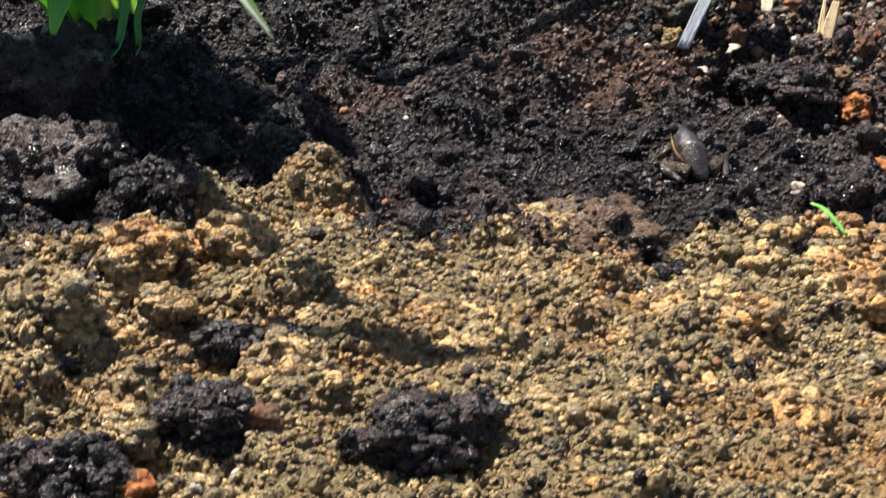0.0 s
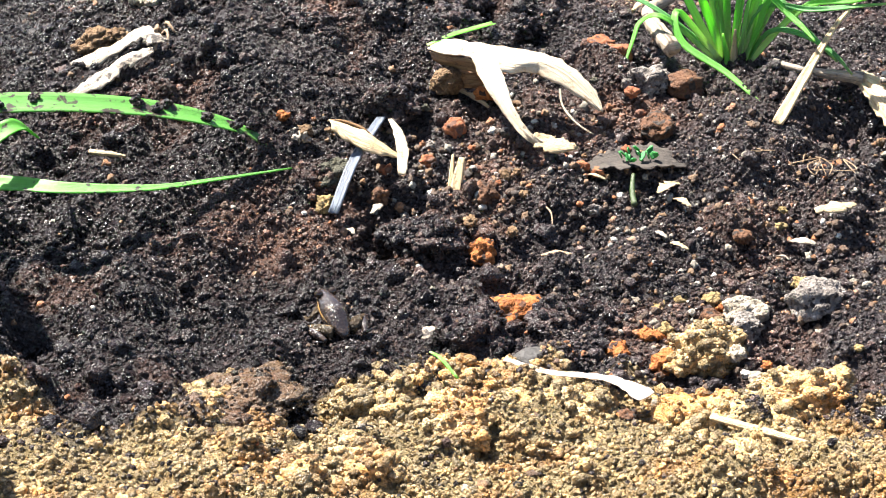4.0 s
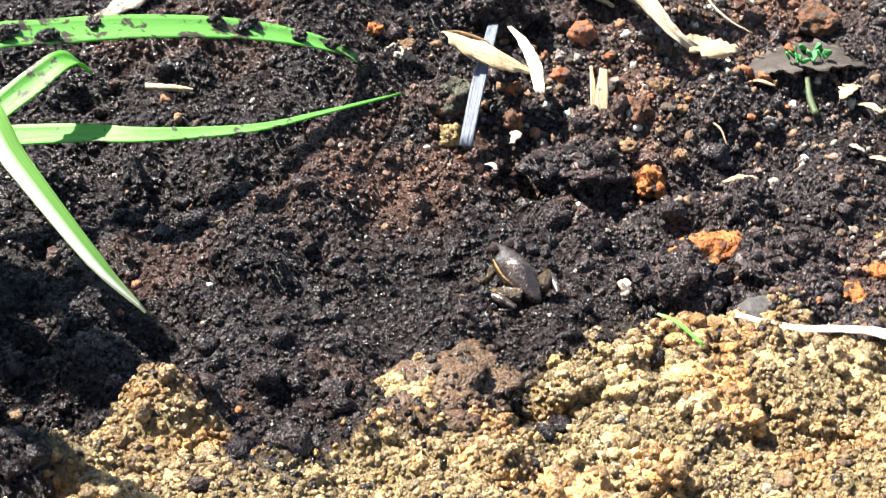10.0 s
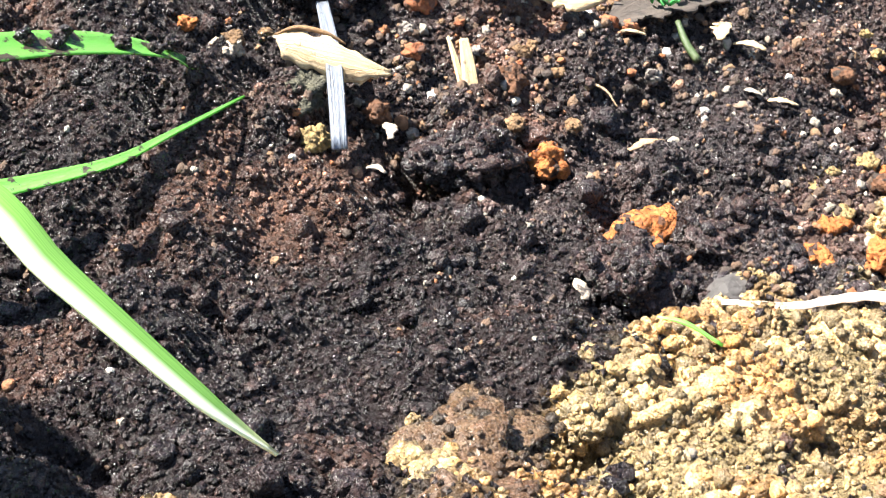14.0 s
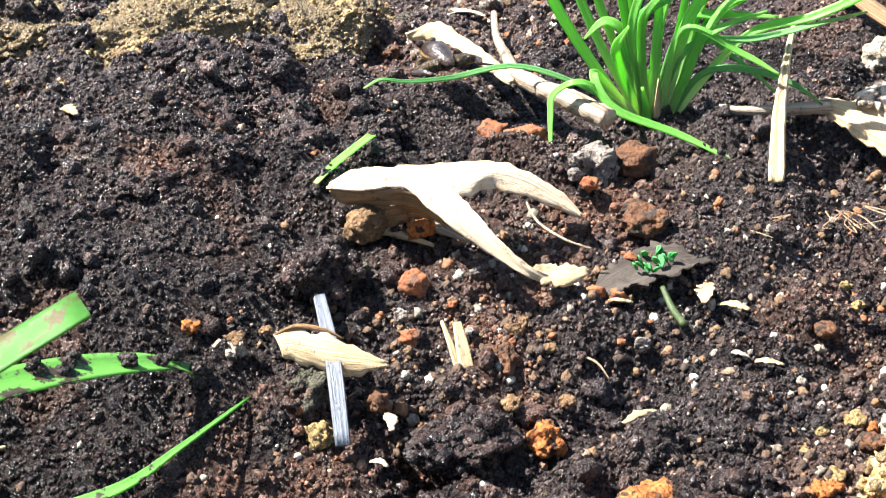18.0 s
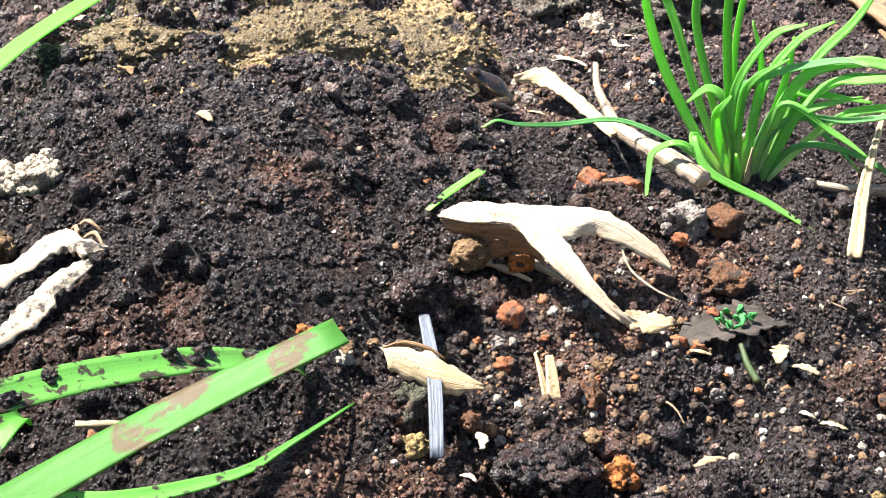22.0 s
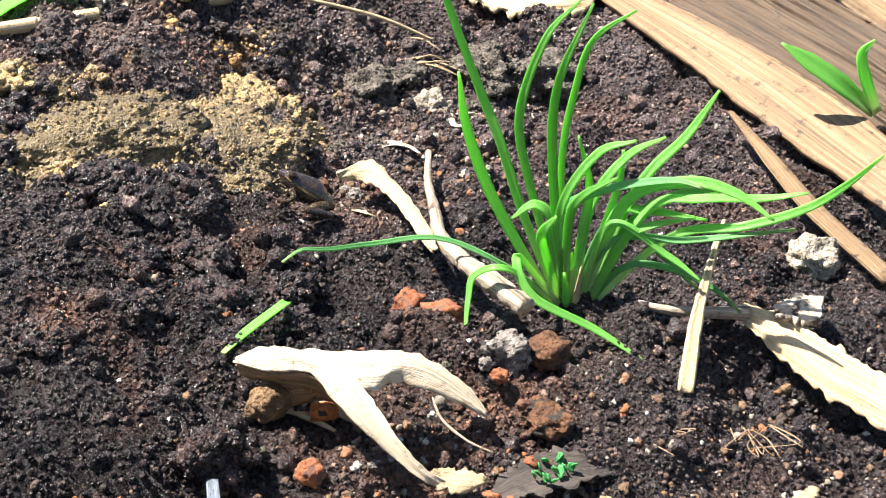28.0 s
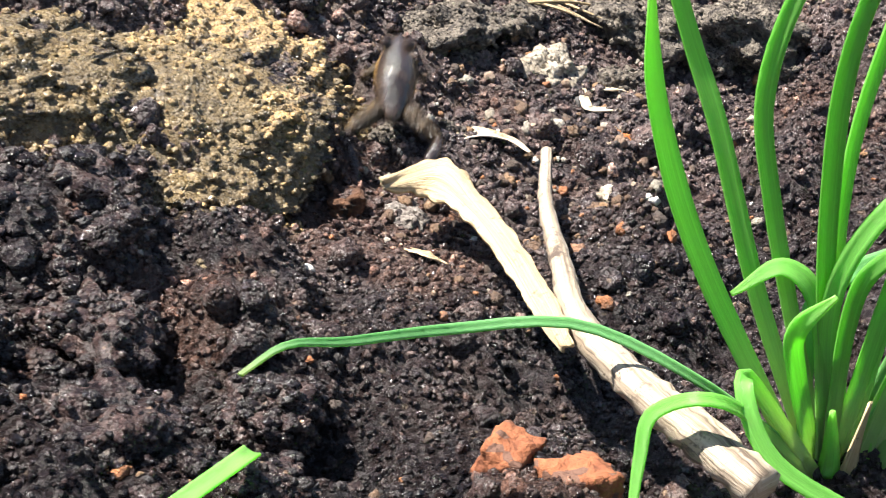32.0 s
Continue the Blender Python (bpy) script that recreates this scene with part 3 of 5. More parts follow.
def lump_mesh(name, radii, seed, rough=0.25, grain=0.06, level=4, blocky=0.0):
    """A stone or clod: a ball pushed in and out by noise at two sizes; blocky squares it off."""
    verts, faces = ball(level)
    off = Vector((seed * 3.17, seed * 1.31, seed * 0.77))
    out = []
    for v in verts:
        d = v.copy()
        if blocky:
            m = max(abs(d.x), abs(d.y), abs(d.z))
            d = d * ((1 - blocky) + blocky * 0.8 / m)
        k = 1 + rough * noise.noise(v * 1.4 + off) * 1.3 + rough * 0.6 * noise.noise(v * 3.1 + off) + grain * noise.noise(v * 8 + off) + grain * 0.7 * noise.noise(v * 17 + off) + (grain * 0.5 * noise.noise(v * 38 + off) if level > 4 else 0)
        out.append((d.x * k * radii[0] * CM, d.y * k * radii[1] * CM, d.z * k * radii[2] * CM))
    me = bpy.data.meshes.new(name)
    me.from_pydata(out, [], faces)
    me.polygons.foreach_set("use_smooth", [True] * len(me.polygons))
    return me


def stone(name, x, y, radii, material, label, category="stone", group="", seed=1, sink=0.45, turn=0.0, tilt=0.0, rough=0.25, grain=0.06, level=4, blocky=0.0, lift=0.0):
    """A loose lump, sunk a little into the ground at x, y."""
    me = lump_mesh(name, radii, seed, rough, grain, level, blocky)
    me.materials.append(material)
    ob = new(name, me)
    z = base_height(x, y) + radii[2] * (1 - 2 * sink) + lift
    ob.matrix_world = pose(x * CM, y * CM, z * CM, tilt, 0, turn)
    return tagged(ob, label, category, group)


def clump_mesh(name, radii, seed, count, size, rough=0.45, grain=0.16, level=4):
    """A crumbly clod: a lumpy core with crumbs of several sizes stuck all over it."""
    r = random.Random(seed)
    core, faces = lump_mesh(name, [k * 0.9 for k in radii], seed, rough, grain, level), list(ball(level)[1])
    verts = [v.co.copy() for v in core.vertices]
    crumb, cf = ball(1)
    n0 = len(verts)
    for k in range(count):
        at = verts[r.randrange(n0)]
        s = size * CM * r.choice((0.4, 0.5, 0.6, 0.8, 1.0, 1.5))
        sx, sy, sz = s * r.uniform(0.8, 1.3), s * r.uniform(0.8, 1.3), s * r.uniform(0.7, 1.1)
        off = Vector((k * 1.7, seed, 0))
        o = len(verts)
        for v in crumb:
            q = 1 + 0.55 * noise.noise(v * 1.7 + off)
            verts.append(at + Vector((v.x * sx * q, v.y * sy * q, v.z * sz * q)))
        faces += [tuple(i + o for i in f) for f in cf]
    bpy.data.meshes.remove(core)
    me = bpy.data.meshes.new(name)
    me.from_pydata(verts, [], faces)
    me.polygons.foreach_set("use_smooth", [True] * len(me.polygons))
    return me


def clod(x, y, radii, material, label, group="", seed=1, sink=0.5, turn=0.0, size=0.1, count=420, lift=0.0, tan=0.0):
    me = clump_mesh("clod", radii, seed, count, size)
    me.materials.append(material)
    if material == SOIL_DARK:
        tint = me.color_attributes.new("soil", "FLOAT_COLOR", "POINT")
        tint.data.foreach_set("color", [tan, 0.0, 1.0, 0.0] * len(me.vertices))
    ob = new("clod", me)
    ob.matrix_world = pose(x * CM, y * CM, (base_height(x, y) + radii[2] * (1 - 2 * sink) + lift) * CM, 0, 0, turn)
    return tagged(ob, label, "clod", group)


# ---- stones and clods ----
ROCK = (0.8, 9.2, 1.4)
boulder = thing("boulder", ROCK, "broad tan grainy rock half buried in dark soil", "rock")
for name, x, y, z, size, seed, count, tilt, turn in (("body", 1.8, 9.15, 1.35, (3.5, 2.6, 1.3), 8, 8500, 6, 35), ("front_lobe", 0.2, 8.1, 1.75, (2.7, 2.2, 0.65), 33, 3800, 20, -12), ("low_ridge", -2.9, 9.3, 2.55, (3.6, 1.6, 0.7), 19, 3000, 20, -8), ("back_shelf", -5.6, 11.2, 2.9, (2.6, 1.6, 0.6), 27, 1500, 8, 15)):
    lobe = part(name, clump_mesh(name, size, seed, count, 0.05, 0.24, 0.13, 6 if name == "body" else 5), ROCK_TAN, boulder)
    lobe.matrix_local = pose((x - ROCK[0]) * CM, (y - ROCK[1]) * CM, (z - ROCK[2]) * CM, tilt, 0, turn)
r = random.Random(8)
for k in range(22):
    g = 0.29 * k
    x, y = 0.2 + (5.0 + r.uniform(-0.6, 0.7)) * math.cos(g), 9.6 + (2.9 + r.uniform(-0.4, 0.6)) * math.sin(g)
    if x > 0.4 and y < 10:
        continue
    q = r.uniform(0.45, 0.95)
    clod(x, y, (q, q * 0.8, q * 0.6), SOIL_DARK if k % 4 else SOIL_TAN, "crumbly soil clod lapping over the rock's edge", "clods at the rock", seed=500 + k, turn=r.uniform(0, 360), sink=0.55, count=300)
for x, y, r, k in ((-1.8, 6.6, (1.3, 0.9, 0.8), 1), (-3.6, 7.4, (1.2, 0.9, 0.8), 2), (-2.6, 5.7, (0.9, 0.8, 0.6), 3)):
    clod(x, y, r, SOIL_DARK, "dark soil clod banked against the tan rock", "clods at the rock", seed=300 + k, turn=50 * k)
for i, (x, y, r, b, s) in enumerate([(0.0, -2.9, (0.62, 0.55, 0.5), 0.3, 3)]):
    stone("stone", x, y, r, GREY, "rough light grey speckled stone beside the grass tuft", seed=s, rough=0.35, grain=0.12, blocky=b)
stone("stone", 0.9, -3.4, (0.55, 0.5, 0.42), BROWN, "rounded reddish-brown stone touching the grey one", seed=9, blocky=0.3)
stone("stone", -0.35, 0.0, (0.46, 0.34, 0.34), BRICK, "angular red-brown brick chip on dark soil", seed=14, blocky=0.9, turn=20, tilt=14, sink=0.6, rough=0.14, grain=0.05)
stone("stone", -0.15, -0.95, (0.46, 0.5, 0.44), BRICK, "larger angular red-brown brick chip", seed=15, blocky=0.9, turn=-18, tilt=-10, sink=0.58, rough=0.14, grain=0.05)
stone("stone", -5.6, -1.05, (0.5, 0.45, 0.42), UMBER, "light brown stone propping up the dry husk", seed=21, blocky=0.4)
clod(-7.3, -1.4, (0.85, 0.75, 0.7), SOIL_DARK, "round dark brown soil clod", seed=22)
stone("stone", -6.65, -6.95, (0.36, 0.34, 0.34), ORANGE, "orange crumbly stone set in dark soil", seed=23, turn=30, sink=0.6, rough=0.4, grain=0.14)
stone("stone", -6.9, -9.5, (0.85, 0.62, 0.5), ORANGE, "large orange crumbly stone in dark soil", seed=24, sink=0.6, rough=0.35, grain=0.12)
stone("stone", -6.0, -2.85, (0.32, 0.3, 0.3), BRICK, "small rust-brown pebble under the husk", seed=25)
clod(-7.9, -10.2, (1.0, 0.9, 0.8), SOIL_DARK, "large dark soil clod with a shaded hollow below", seed=31)
clod(-8.0, -6.0, (1.0, 0.8, 0.45), SOIL_DARK, "broad dark soil clod", seed=32)
clod(-5.5, -10.6, (1.2, 0.9, 0.7), SOIL_DARK, "dark grey-brown soil clod with pale flecks", seed=33)
stone("pebble", -7.1, -11.7, (0.62, 0.45, 0.4), SLATE, "smooth dark grey pebble", "pebble", seed=34, rough=0.12, grain=0.01)
clod(-3.1, -12.9, (1.0, 0.85, 0.8), SOIL_TAN, "ochre crumbly clay lump standing on soil", seed=35)
clod(-2.2, -16.3, (1.5, 1.0, 0.8), SOIL_TAN, "wide ochre clay clod", seed=36)
stone("stone", -1.5, -12.0, (0.6, 0.5, 0.4), PALE, "pale pinkish stone on dark soil", seed=37, rough=0.3, grain=0.1)
stone("stone", 0.2, -12.4, (0.75, 0.6, 0.5), GREY, "grey crumbly stone on dark soil", seed=38, rough=0.3, grain=0.1)
clod(-24.5, -6.0, (1.6, 2.0, 1.6), SOIL_DARK, "big grey-brown soil clod below the weed", seed=41)
clod(-24.4, -11.6, (1.5, 1.3, 1.2), SOIL_DARK, "dark soil clod on the edge of the clay", seed=42)
clod(-22.3, -20.1, (0.65, 0.5, 0.45), SOIL_DARK, "small black clod lying on tan clay", seed=43)
clod(-19.2, -21.0, (1.3, 0.7, 0.6), SOIL_DARK, "long black clod lying on tan clay", seed=44, turn=15)
clod(-24.1, -21.3, (0.9, 0.7, 0.6), SOIL_DARK, "black crumbly clod at the foot of the clay", seed=45)
clod(-21.0, -18.4, (0.38, 0.34, 0.3), SOIL_DARK, "small black clod on tan clay", seed=46)
clod(-21.8, -18.2, (0.36, 0.3, 0.26), SOIL_DARK, "small black crumb on tan clay", seed=47)
stone("stone", -21.4, -20.3, (0.32, 0.26, 0.22), BROWN, "small reddish-brown stone on clay", seed=48)
stone("stone", -23.3, -21.6, (0.3, 0.25, 0.2), ORANGE, "small orange stone on clay", seed=49)
stone("stone", -24.5, -18.3, (0.26, 0.22, 0.2), ORANGE, "orange chip beside a dark hollow", seed=50)

clod(-0.5, 5.01, (0.55, 0.45, 0.42), ROCK_TAN, "grey-tan crumbly lump at the foot of the rock", seed=51, size=0.07, count=300)
for k, (x, y, q) in enumerate([(7.25, 9.31, 1.0), (11.1, 8.16, 1.3), (12.08, 6.9, 1.2), (9.54, 7.15, 0.6), (4.32, 7.51, 0.35), (5.29, 7.34, 0.45), (6.47, 6.58, 0.3), (6.86, 6.08, 0.35), (8.74, 9.24, 0.8)]):
    clod(x, y, (q, q * 0.85, q * 0.6), DRY_CLOD, "dry grey-brown crusty soil clod", "dry clods", seed=540 + k, turn=50 * k, size=0.06, count=260, sink=0.42)

r = random.Random(61)
for k, (x, y, q) in enumerate([(-1.2, 3.6, 0.7), (-3.0, 4.3, 0.85), (-5.0, 4.6, 0.8), (-4.2, 2.6, 0.85), (-2.4, 1.9, 0.6), (-6.4, 2.8, 0.7), (-6.9, 4.9, 0.6), (-5.6, 0.7, 0.6), (-3.4, 0.6, 0.55), (-8.6, 2.6, 0.7)]):
    clod(x + r.uniform(-0.3, 0.3), y + r.uniform(-0.3, 0.3), (q * 1.1, q * 0.9, q * 0.6), SOIL_DARK, "wet dark soil clod with shaded gaps beside it", "wet clods", seed=560 + k, turn=r.uniform(0, 360), size=0.07, count=420, sink=0.55)
clod(-14.5, -12.4, (1.5, 1.2, 0.5), SOIL_DARK, "flat crust of dark soil mixed with clay", seed=71, turn=20, size=0.07, count=500, sink=0.5, tan=0.12)
clod(-15.7, -13.6, (1.0, 0.9, 0.4), SOIL_DARK, "dark crust flaking over ochre clay", seed=72, turn=70, size=0.07, count=360, sink=0.5, tan=0.1)

# ---- tan clay clods in front ----
for i, (x, y, r) in enumerate([(-9.3, -12.0, 0.9), (-8.2, -12.4, 0.8), (-10.9, -12.6, 0.75), (-9.8, -13.8, 1.0), (-7.0, -14.2, 0.9), (-12.0, -12.6, 0.5), (-23.0, -15.2, 0.9), (-21.3, -14.6, 0.8), (-24.2, -16.8, 0.9)]):
    clod(x, y, (r, r * 0.8, r * 0.7), SOIL_TAN, "crumbly ochre clay clod at the edge of the soil", "ochre clay clods", seed=60 + i, turn=40 * i)

r = random.Random(21)
for k in range(30):
    far = k < 14
    x = r.uniform(-11, -2.5) if far else r.uniform(-27, -12)
    y = float(tan_edge(np.array(x))) - (r.uniform(0.2, 3.4) if far else r.uniform(0.4, 7.0))
    q = r.uniform(0.5, 1.1) if far else r.uniform(0.35, 0.8)
    clod(x, y, (q, q * r.uniform(0.7, 0.95), q * 0.6), SOIL_TAN, "crumbly ochre clay clod among loose clay", "ochre clay clods", seed=400 + k, turn=r.uniform(0, 360), count=300, sink=0.55)

# ---- pebbles by the rock ----
for i, (x, y, r, m, label) in enumerate([
    (8.39, 7.89, (0.62, 0.5, 0.55), PALE, "pale crumbly stone behind the twig"),
    (8.6, 7.2, (0.5, 0.33, 0.3), SLATE, "smooth dark pebble with a pit"),
    (8.4, 6.1, (0.42, 0.36, 0.3), ORANGE, "pinkish-orange pebble"),
    (6.5, 4.1, (0.36, 0.3, 0.26), ORANGE, "orange pebble beside the twig"),
    (7.1, 4.9, (0.36, 0.34, 0.28), PALE, "pale rounded pebble"),
    (-1.3, 3.3, (0.5, 0.42, 0.36), BROWN, "glossy reddish-brown nut-like stone"),
    (2.5, 6.3, (0.3, 0.26, 0.22), BROWN, "small rust-brown pebble"),
    (3.2, 5.8, (0.42, 0.32, 0.26), GREY, "grey-brown pebble by the twig's end"),
    (3.8, 5.6, (0.3, 0.24, 0.2), BROWN, "rust-brown chip under the twig"),
    (7.0, 9.0, (0.25, 0.22, 0.2), ORANGE, "small orange crumb on dark soil"),
    (9.2, -5.0, (0.75, 0.6, 0.55), PALE, "white chalky stone by the dry sheaths"),
    (-8.7, -4.4, (0.3, 0.26, 0.22), BROWN, "rust-brown pebble by the silvery strip"),
    (-10.3, -1.9, (0.34, 0.3, 0.26), PALE, "pale speckled pebble at the leaf's tip"),
    (-10.5, -1.0, (0.2, 0.18, 0.16), ORANGE, "small bright orange pebble"),
    (-10.2, -4.3, (0.3, 0.28, 0.24), TANSTONE, "yellowish pebble at the silvery strip"),
    (-9.8, -3.41, (0.6, 0.5, 0.4), OLIVE, "dull grey-green stone under the curled leaf"),
    (-6.0, -5.2, (0.5, 0.4, 0.34), BROWN, "red-brown stone behind the splinter"),
    (-0.6, -4.7, (0.6, 0.5, 0.34), BROWN, "brown crumbly stone by the sprout"),
    (-1.8, -12.55, (0.45, 0.4, 0.36), GREY, "round pale speckled stone on soil"),
    (-4.0, -11.7, (0.34, 0.28, 0.24), ORANGE, "orange chip on soil"),
    (-4.1, -12.8, (0.42, 0.32, 0.26), ORANGE, "orange chip beside pale bark"),
    (-5.0, -12.0, (0.4, 0.3, 0.26), ORANGE, "orange crumbly chip"),
]):
    stone("pebble", x, y, r, m, label if label.count(" ") > 2 else label + " lying on dark soil", "pebble", seed=100 + i, rough=0.38, grain=0.16, level=4, blocky=0.2, turn=37 * i)

for x, y, q, m, k in ((-12.15, 6.59, 0.62, PALE, 1), (-12.75, 7.3, 0.5, PALE, 2), (-12.19, 9.16, 0.4, PALE, 3), (-14.44, 5.6, 0.75, UMBER, 4)):
    clod(x, y, (q, q * 0.8, q * 0.55), m, "pale chalky crumb cluster on dark soil" if m == PALE else "brown crumb cluster on dark soil", "crumb clusters", seed=600 + k, turn=40 * k, size=0.13, count=260)

r = random.Random(33)
for k in range(30):
    x, y, q = r.uniform(-6.3, 1.2), r.uniform(-15.0, -8.8), r.uniform(0.12, 0.3)
    m = r.choice((ORANGE, ORANGE, TANSTONE, PALE, BROWN))
    stone("pebble", x, y, (q, q * r.uniform(0.7, 1.0), q * 0.7), m, {ORANGE: "small crumbly orange stone lying on dark soil", TANSTONE: "small ochre clay crumb on dark soil", PALE: "small pale stone chip on dark soil", BROWN: "small brown stone on dark soil"}[m], "pebble", "crumbs beside the clay", seed=700 + k, rough=0.4, grain=0.12, level=3, turn=r.uniform(0, 360), sink=0.3)

for k in range(34):
    cx, cy, w = r.choice(((-3.4, -5.0, 0.8), (-3.4, -5.0, 0.8), (-5.6, -5.3, 0.7), (-1.2, -3.4, 0.8), (-8.6, -3.6, 1.2), (-6.4, -3.4, 1.0)))
    x, y, q = r.gauss(cx, w), r.gauss(cy, w), r.uniform(0.08, 0.22)
    m = r.choice((BRICK, UMBER, UMBER, BRICK, GREY, OLIVE))
    stone("pebble", x, y, (q, q * r.uniform(0.7, 1.0), q * 0.75), m, {BRICK: "small rust-red crumb on dark soil", UMBER: "small light brown stone on dark soil", GREY: "small grey stone on dark soil", OLIVE: "small olive-grey stone on dark soil"}[m], "pebble", "crumbs round the husk", seed=900 + k, rough=0.45, grain=0.14, level=3, turn=r.uniform(0, 360), sink=0.2, lift=0.12)

# ---- the grass tuft ----
TUFT = (3.0, -2.3, 0.3)
tuft = thing("grass_tuft", TUFT, "bright green tuft of grass with arching blades in soil", "grass")
BLADES = [
    ([(2.8, -2.0, 0.3), (1.7, -0.8, 3.0), (1.1, -0.3, 4.9), (0.8, -0.2, 6.4)], 0.42, GREEN),
    ([(2.9, -2.1, 0.3), (2.3, -1.2, 2.6), (2.0, -0.5, 4.5), (1.8, 0.0, 5.6), (1.3, 0.9, 8.0), (1.3, 1.2, 8.8)], 0.36, GREEN),
    ([(2.9, -2.2, 0.3), (2.3, -1.2, 3.7), (2.2, -0.9, 5.3), (2.6, -1.2, 7.1), (3.1, -1.7, 8.0)], 0.34, GREEN),
    ([(2.9, -2.2, 0.3), (2.5, -1.8, 3.8), (2.4, -1.8, 6.1), (2.7, -2.4, 8.2)], 0.36, GREEN),
    ([(2.9, -2.2, 0.3), (2.9, -1.7, 3.9), (3.2, -1.7, 5.9), (3.6, -1.8, 7.0), (4.3, -2.4, 7.7)], 0.28, GREEN),
    ([(3.0, -2.2, 0.3), (2.6, -2.0, 2.9), (2.9, -2.7, 4.6), (3.3, -3.5, 5.1)], 0.36, GREEN),
    ([(3.0, -2.3, 0.3), (3.1, -2.5, 3.1), (3.5, -3.1, 4.5), (4.0, -3.8, 5.1)], 0.34, GREEN),
    ([(3.1, -2.4, 0.3), (3.9, -3.2, 3.6), (4.7, -3.9, 5.0), (5.2, -4.3, 6.1)], 0.38, GREEN),
    ([(3.1, -2.4, 0.3), (3.3, -3.3, 3.4), (3.8, -4.6, 4.3), (4.2, -5.7, 4.3), (4.4, -6.7, 3.9)], 0.44, GREEN),
    ([(3.1, -2.5, 0.3), (4.1, -4.1, 2.6), (4.9, -5.6, 3.2), (5.5, -6.8, 3.9), (5.8, -7.6, 4.7), (5.9, -8.3, 5.6)], 0.34, GREEN),
    ([(3.1, -2.4, 0.3), (3.9, -3.6, 3.2), (4.4, -4.6, 3.7), (5.2, -5.8, 3.9), (5.7, -6.7, 4.2)], 0.36, GREEN),
    ([(3.1, -2.4, 0.3), (3.1, -3.1, 2.9), (3.7, -4.4, 2.4), (3.9, -5.3, 2.0)], 0.30, GREEN),
    ([(3.1, -2.5, 0.3), (3.5, -3.3, 1.7), (4.0, -4.2, 1.9), (4.5, -5.2, 1.6), (4.8, -5.9, 1.1)], 0.26, GREEN_DULL),
    ([(2.8, -2.0, 0.3), (2.7, -1.75, 1.8), (2.7, -1.8, 2.8), (3.05, -2.75, 3.65), (3.6, -4.3, 4.3), (3.85, -5.1, 4.3)], 0.36, GREEN_DULL),
    ([(2.9, -2.1, 0.3), (2.3, -1.9, 1.9), (2.0, -2.0, 2.6), (2.0, -2.4, 3.2)], 0.42, GREEN),
    ([(3.1, -2.5, 0.3), (3.3, -3.1, 1.8), (3.4, -3.6, 2.8), (4.1, -4.8, 3.4)], 0.40, GREEN),
    ([(2.9, -2.2, 0.3), (3.0, -2.4, 2.4), (3.0, -2.5, 3.7), (2.7, -2.3, 5.0)], 0.34, GREEN),
    ([(3.0, -2.3, 0.3), (3.4, -2.6, 2.1), (3.7, -2.8, 3.6), (3.8, -2.8, 4.5)], 0.30, GREEN),
    ([(2.9, -2.2, 0.3), (2.6, -1.9, 2.5), (2.3, -1.5, 3.1), (1.9, -1.1, 2.7)], 0.40, GREEN),
    ([(2.9, -2.2, 0.3), (2.7, -2.2, 2.6), (2.7, -2.5, 3.5), (3.0, -3.3, 4.2)], 0.34, GREEN),
    ([(3.1, -2.5, 0.3), (3.5, -2.9, 2.9), (4.0, -3.4, 3.1), (4.9, -4.6, 3.0)], 0.38, GREEN),
    ([(3.1, -2.5, 0.3), (3.8, -3.2, 2.7), (4.5, -3.9, 3.5), (5.2, -4.7, 3.7)], 0.42, GREEN),
    ([(3.0, -2.2, 0.3), (3.3, -3.1, 2.4), (4.2, -4.6, 2.7), (5.5, -6.6, 3.3)], 0.30, GREEN_DULL),
    ([(2.6, -2.2, 0.6), (1.3, -1.9, 2.2), (1.1, -2.6, 1.5), (2.0, -3.9, 0.8), (2.5, -5.4, 0.15)], 0.34, GREEN),
    ([(2.6, -2.2, 0.5), (0.8, -2.1, 2.1), (0.3, -1.5, 1.9), (0.0, -1.6, 1.4), (-0.5, -2.0, 0.6)], 0.28, GREEN),
    ([(2.7, -2.1, 0.6), (1.5, -1.2, 1.7), (0.6, 0.0, 2.2), (-0.6, 0.9, 2.1), (-2.2, 0.8, 2.5), (-3.3, 0.5, 2.95), (-4.2, 0.1, 3.1)], 0.20, GREEN_DULL),
    ([(3.0, -2.2, 0.6), (3.7, -2.7, 2.7), (4.4, -3.8, 1.9), (5.3, -4.3, 0.9)], 0.24, GREEN_DULL),
]
for k, (pts, w, m) in enumerate(BLADES):
    part("blade", ribbon("blade", pts, [w * 0.5, w * 0.6, w * 0.62, w * 0.5, 0.05], TUFT, 0.03, 0.22, (-25 + 11 * (k % 5), 20 - 9 * (k % 4)), 4, 26, up=(-0.5, -0.45, 0.6)), m, tuft)
for k in range(6):
    g = k * 1.05
    part("sheath", ribbon("sheath", [(3.0 + 0.3 * math.cos(g), -2.3 + 0.3 * math.sin(g), -0.2), (3.0 + 0.26 * math.cos(g), -2.3 + 0.24 * math.sin(g), 0.7), (3.0 + 0.42 * math.cos(g), -2.3 + 0.38 * math.sin(g), 1.5 + 0.2 * (k % 3))], [0.26, 0.24, 0.05], TUFT, 0.04, 0.4, 10 * k, 4, 12), GREEN if k % 2 else STRAW, tuft, "" if k % 2 else "pale withered leaf sheath")

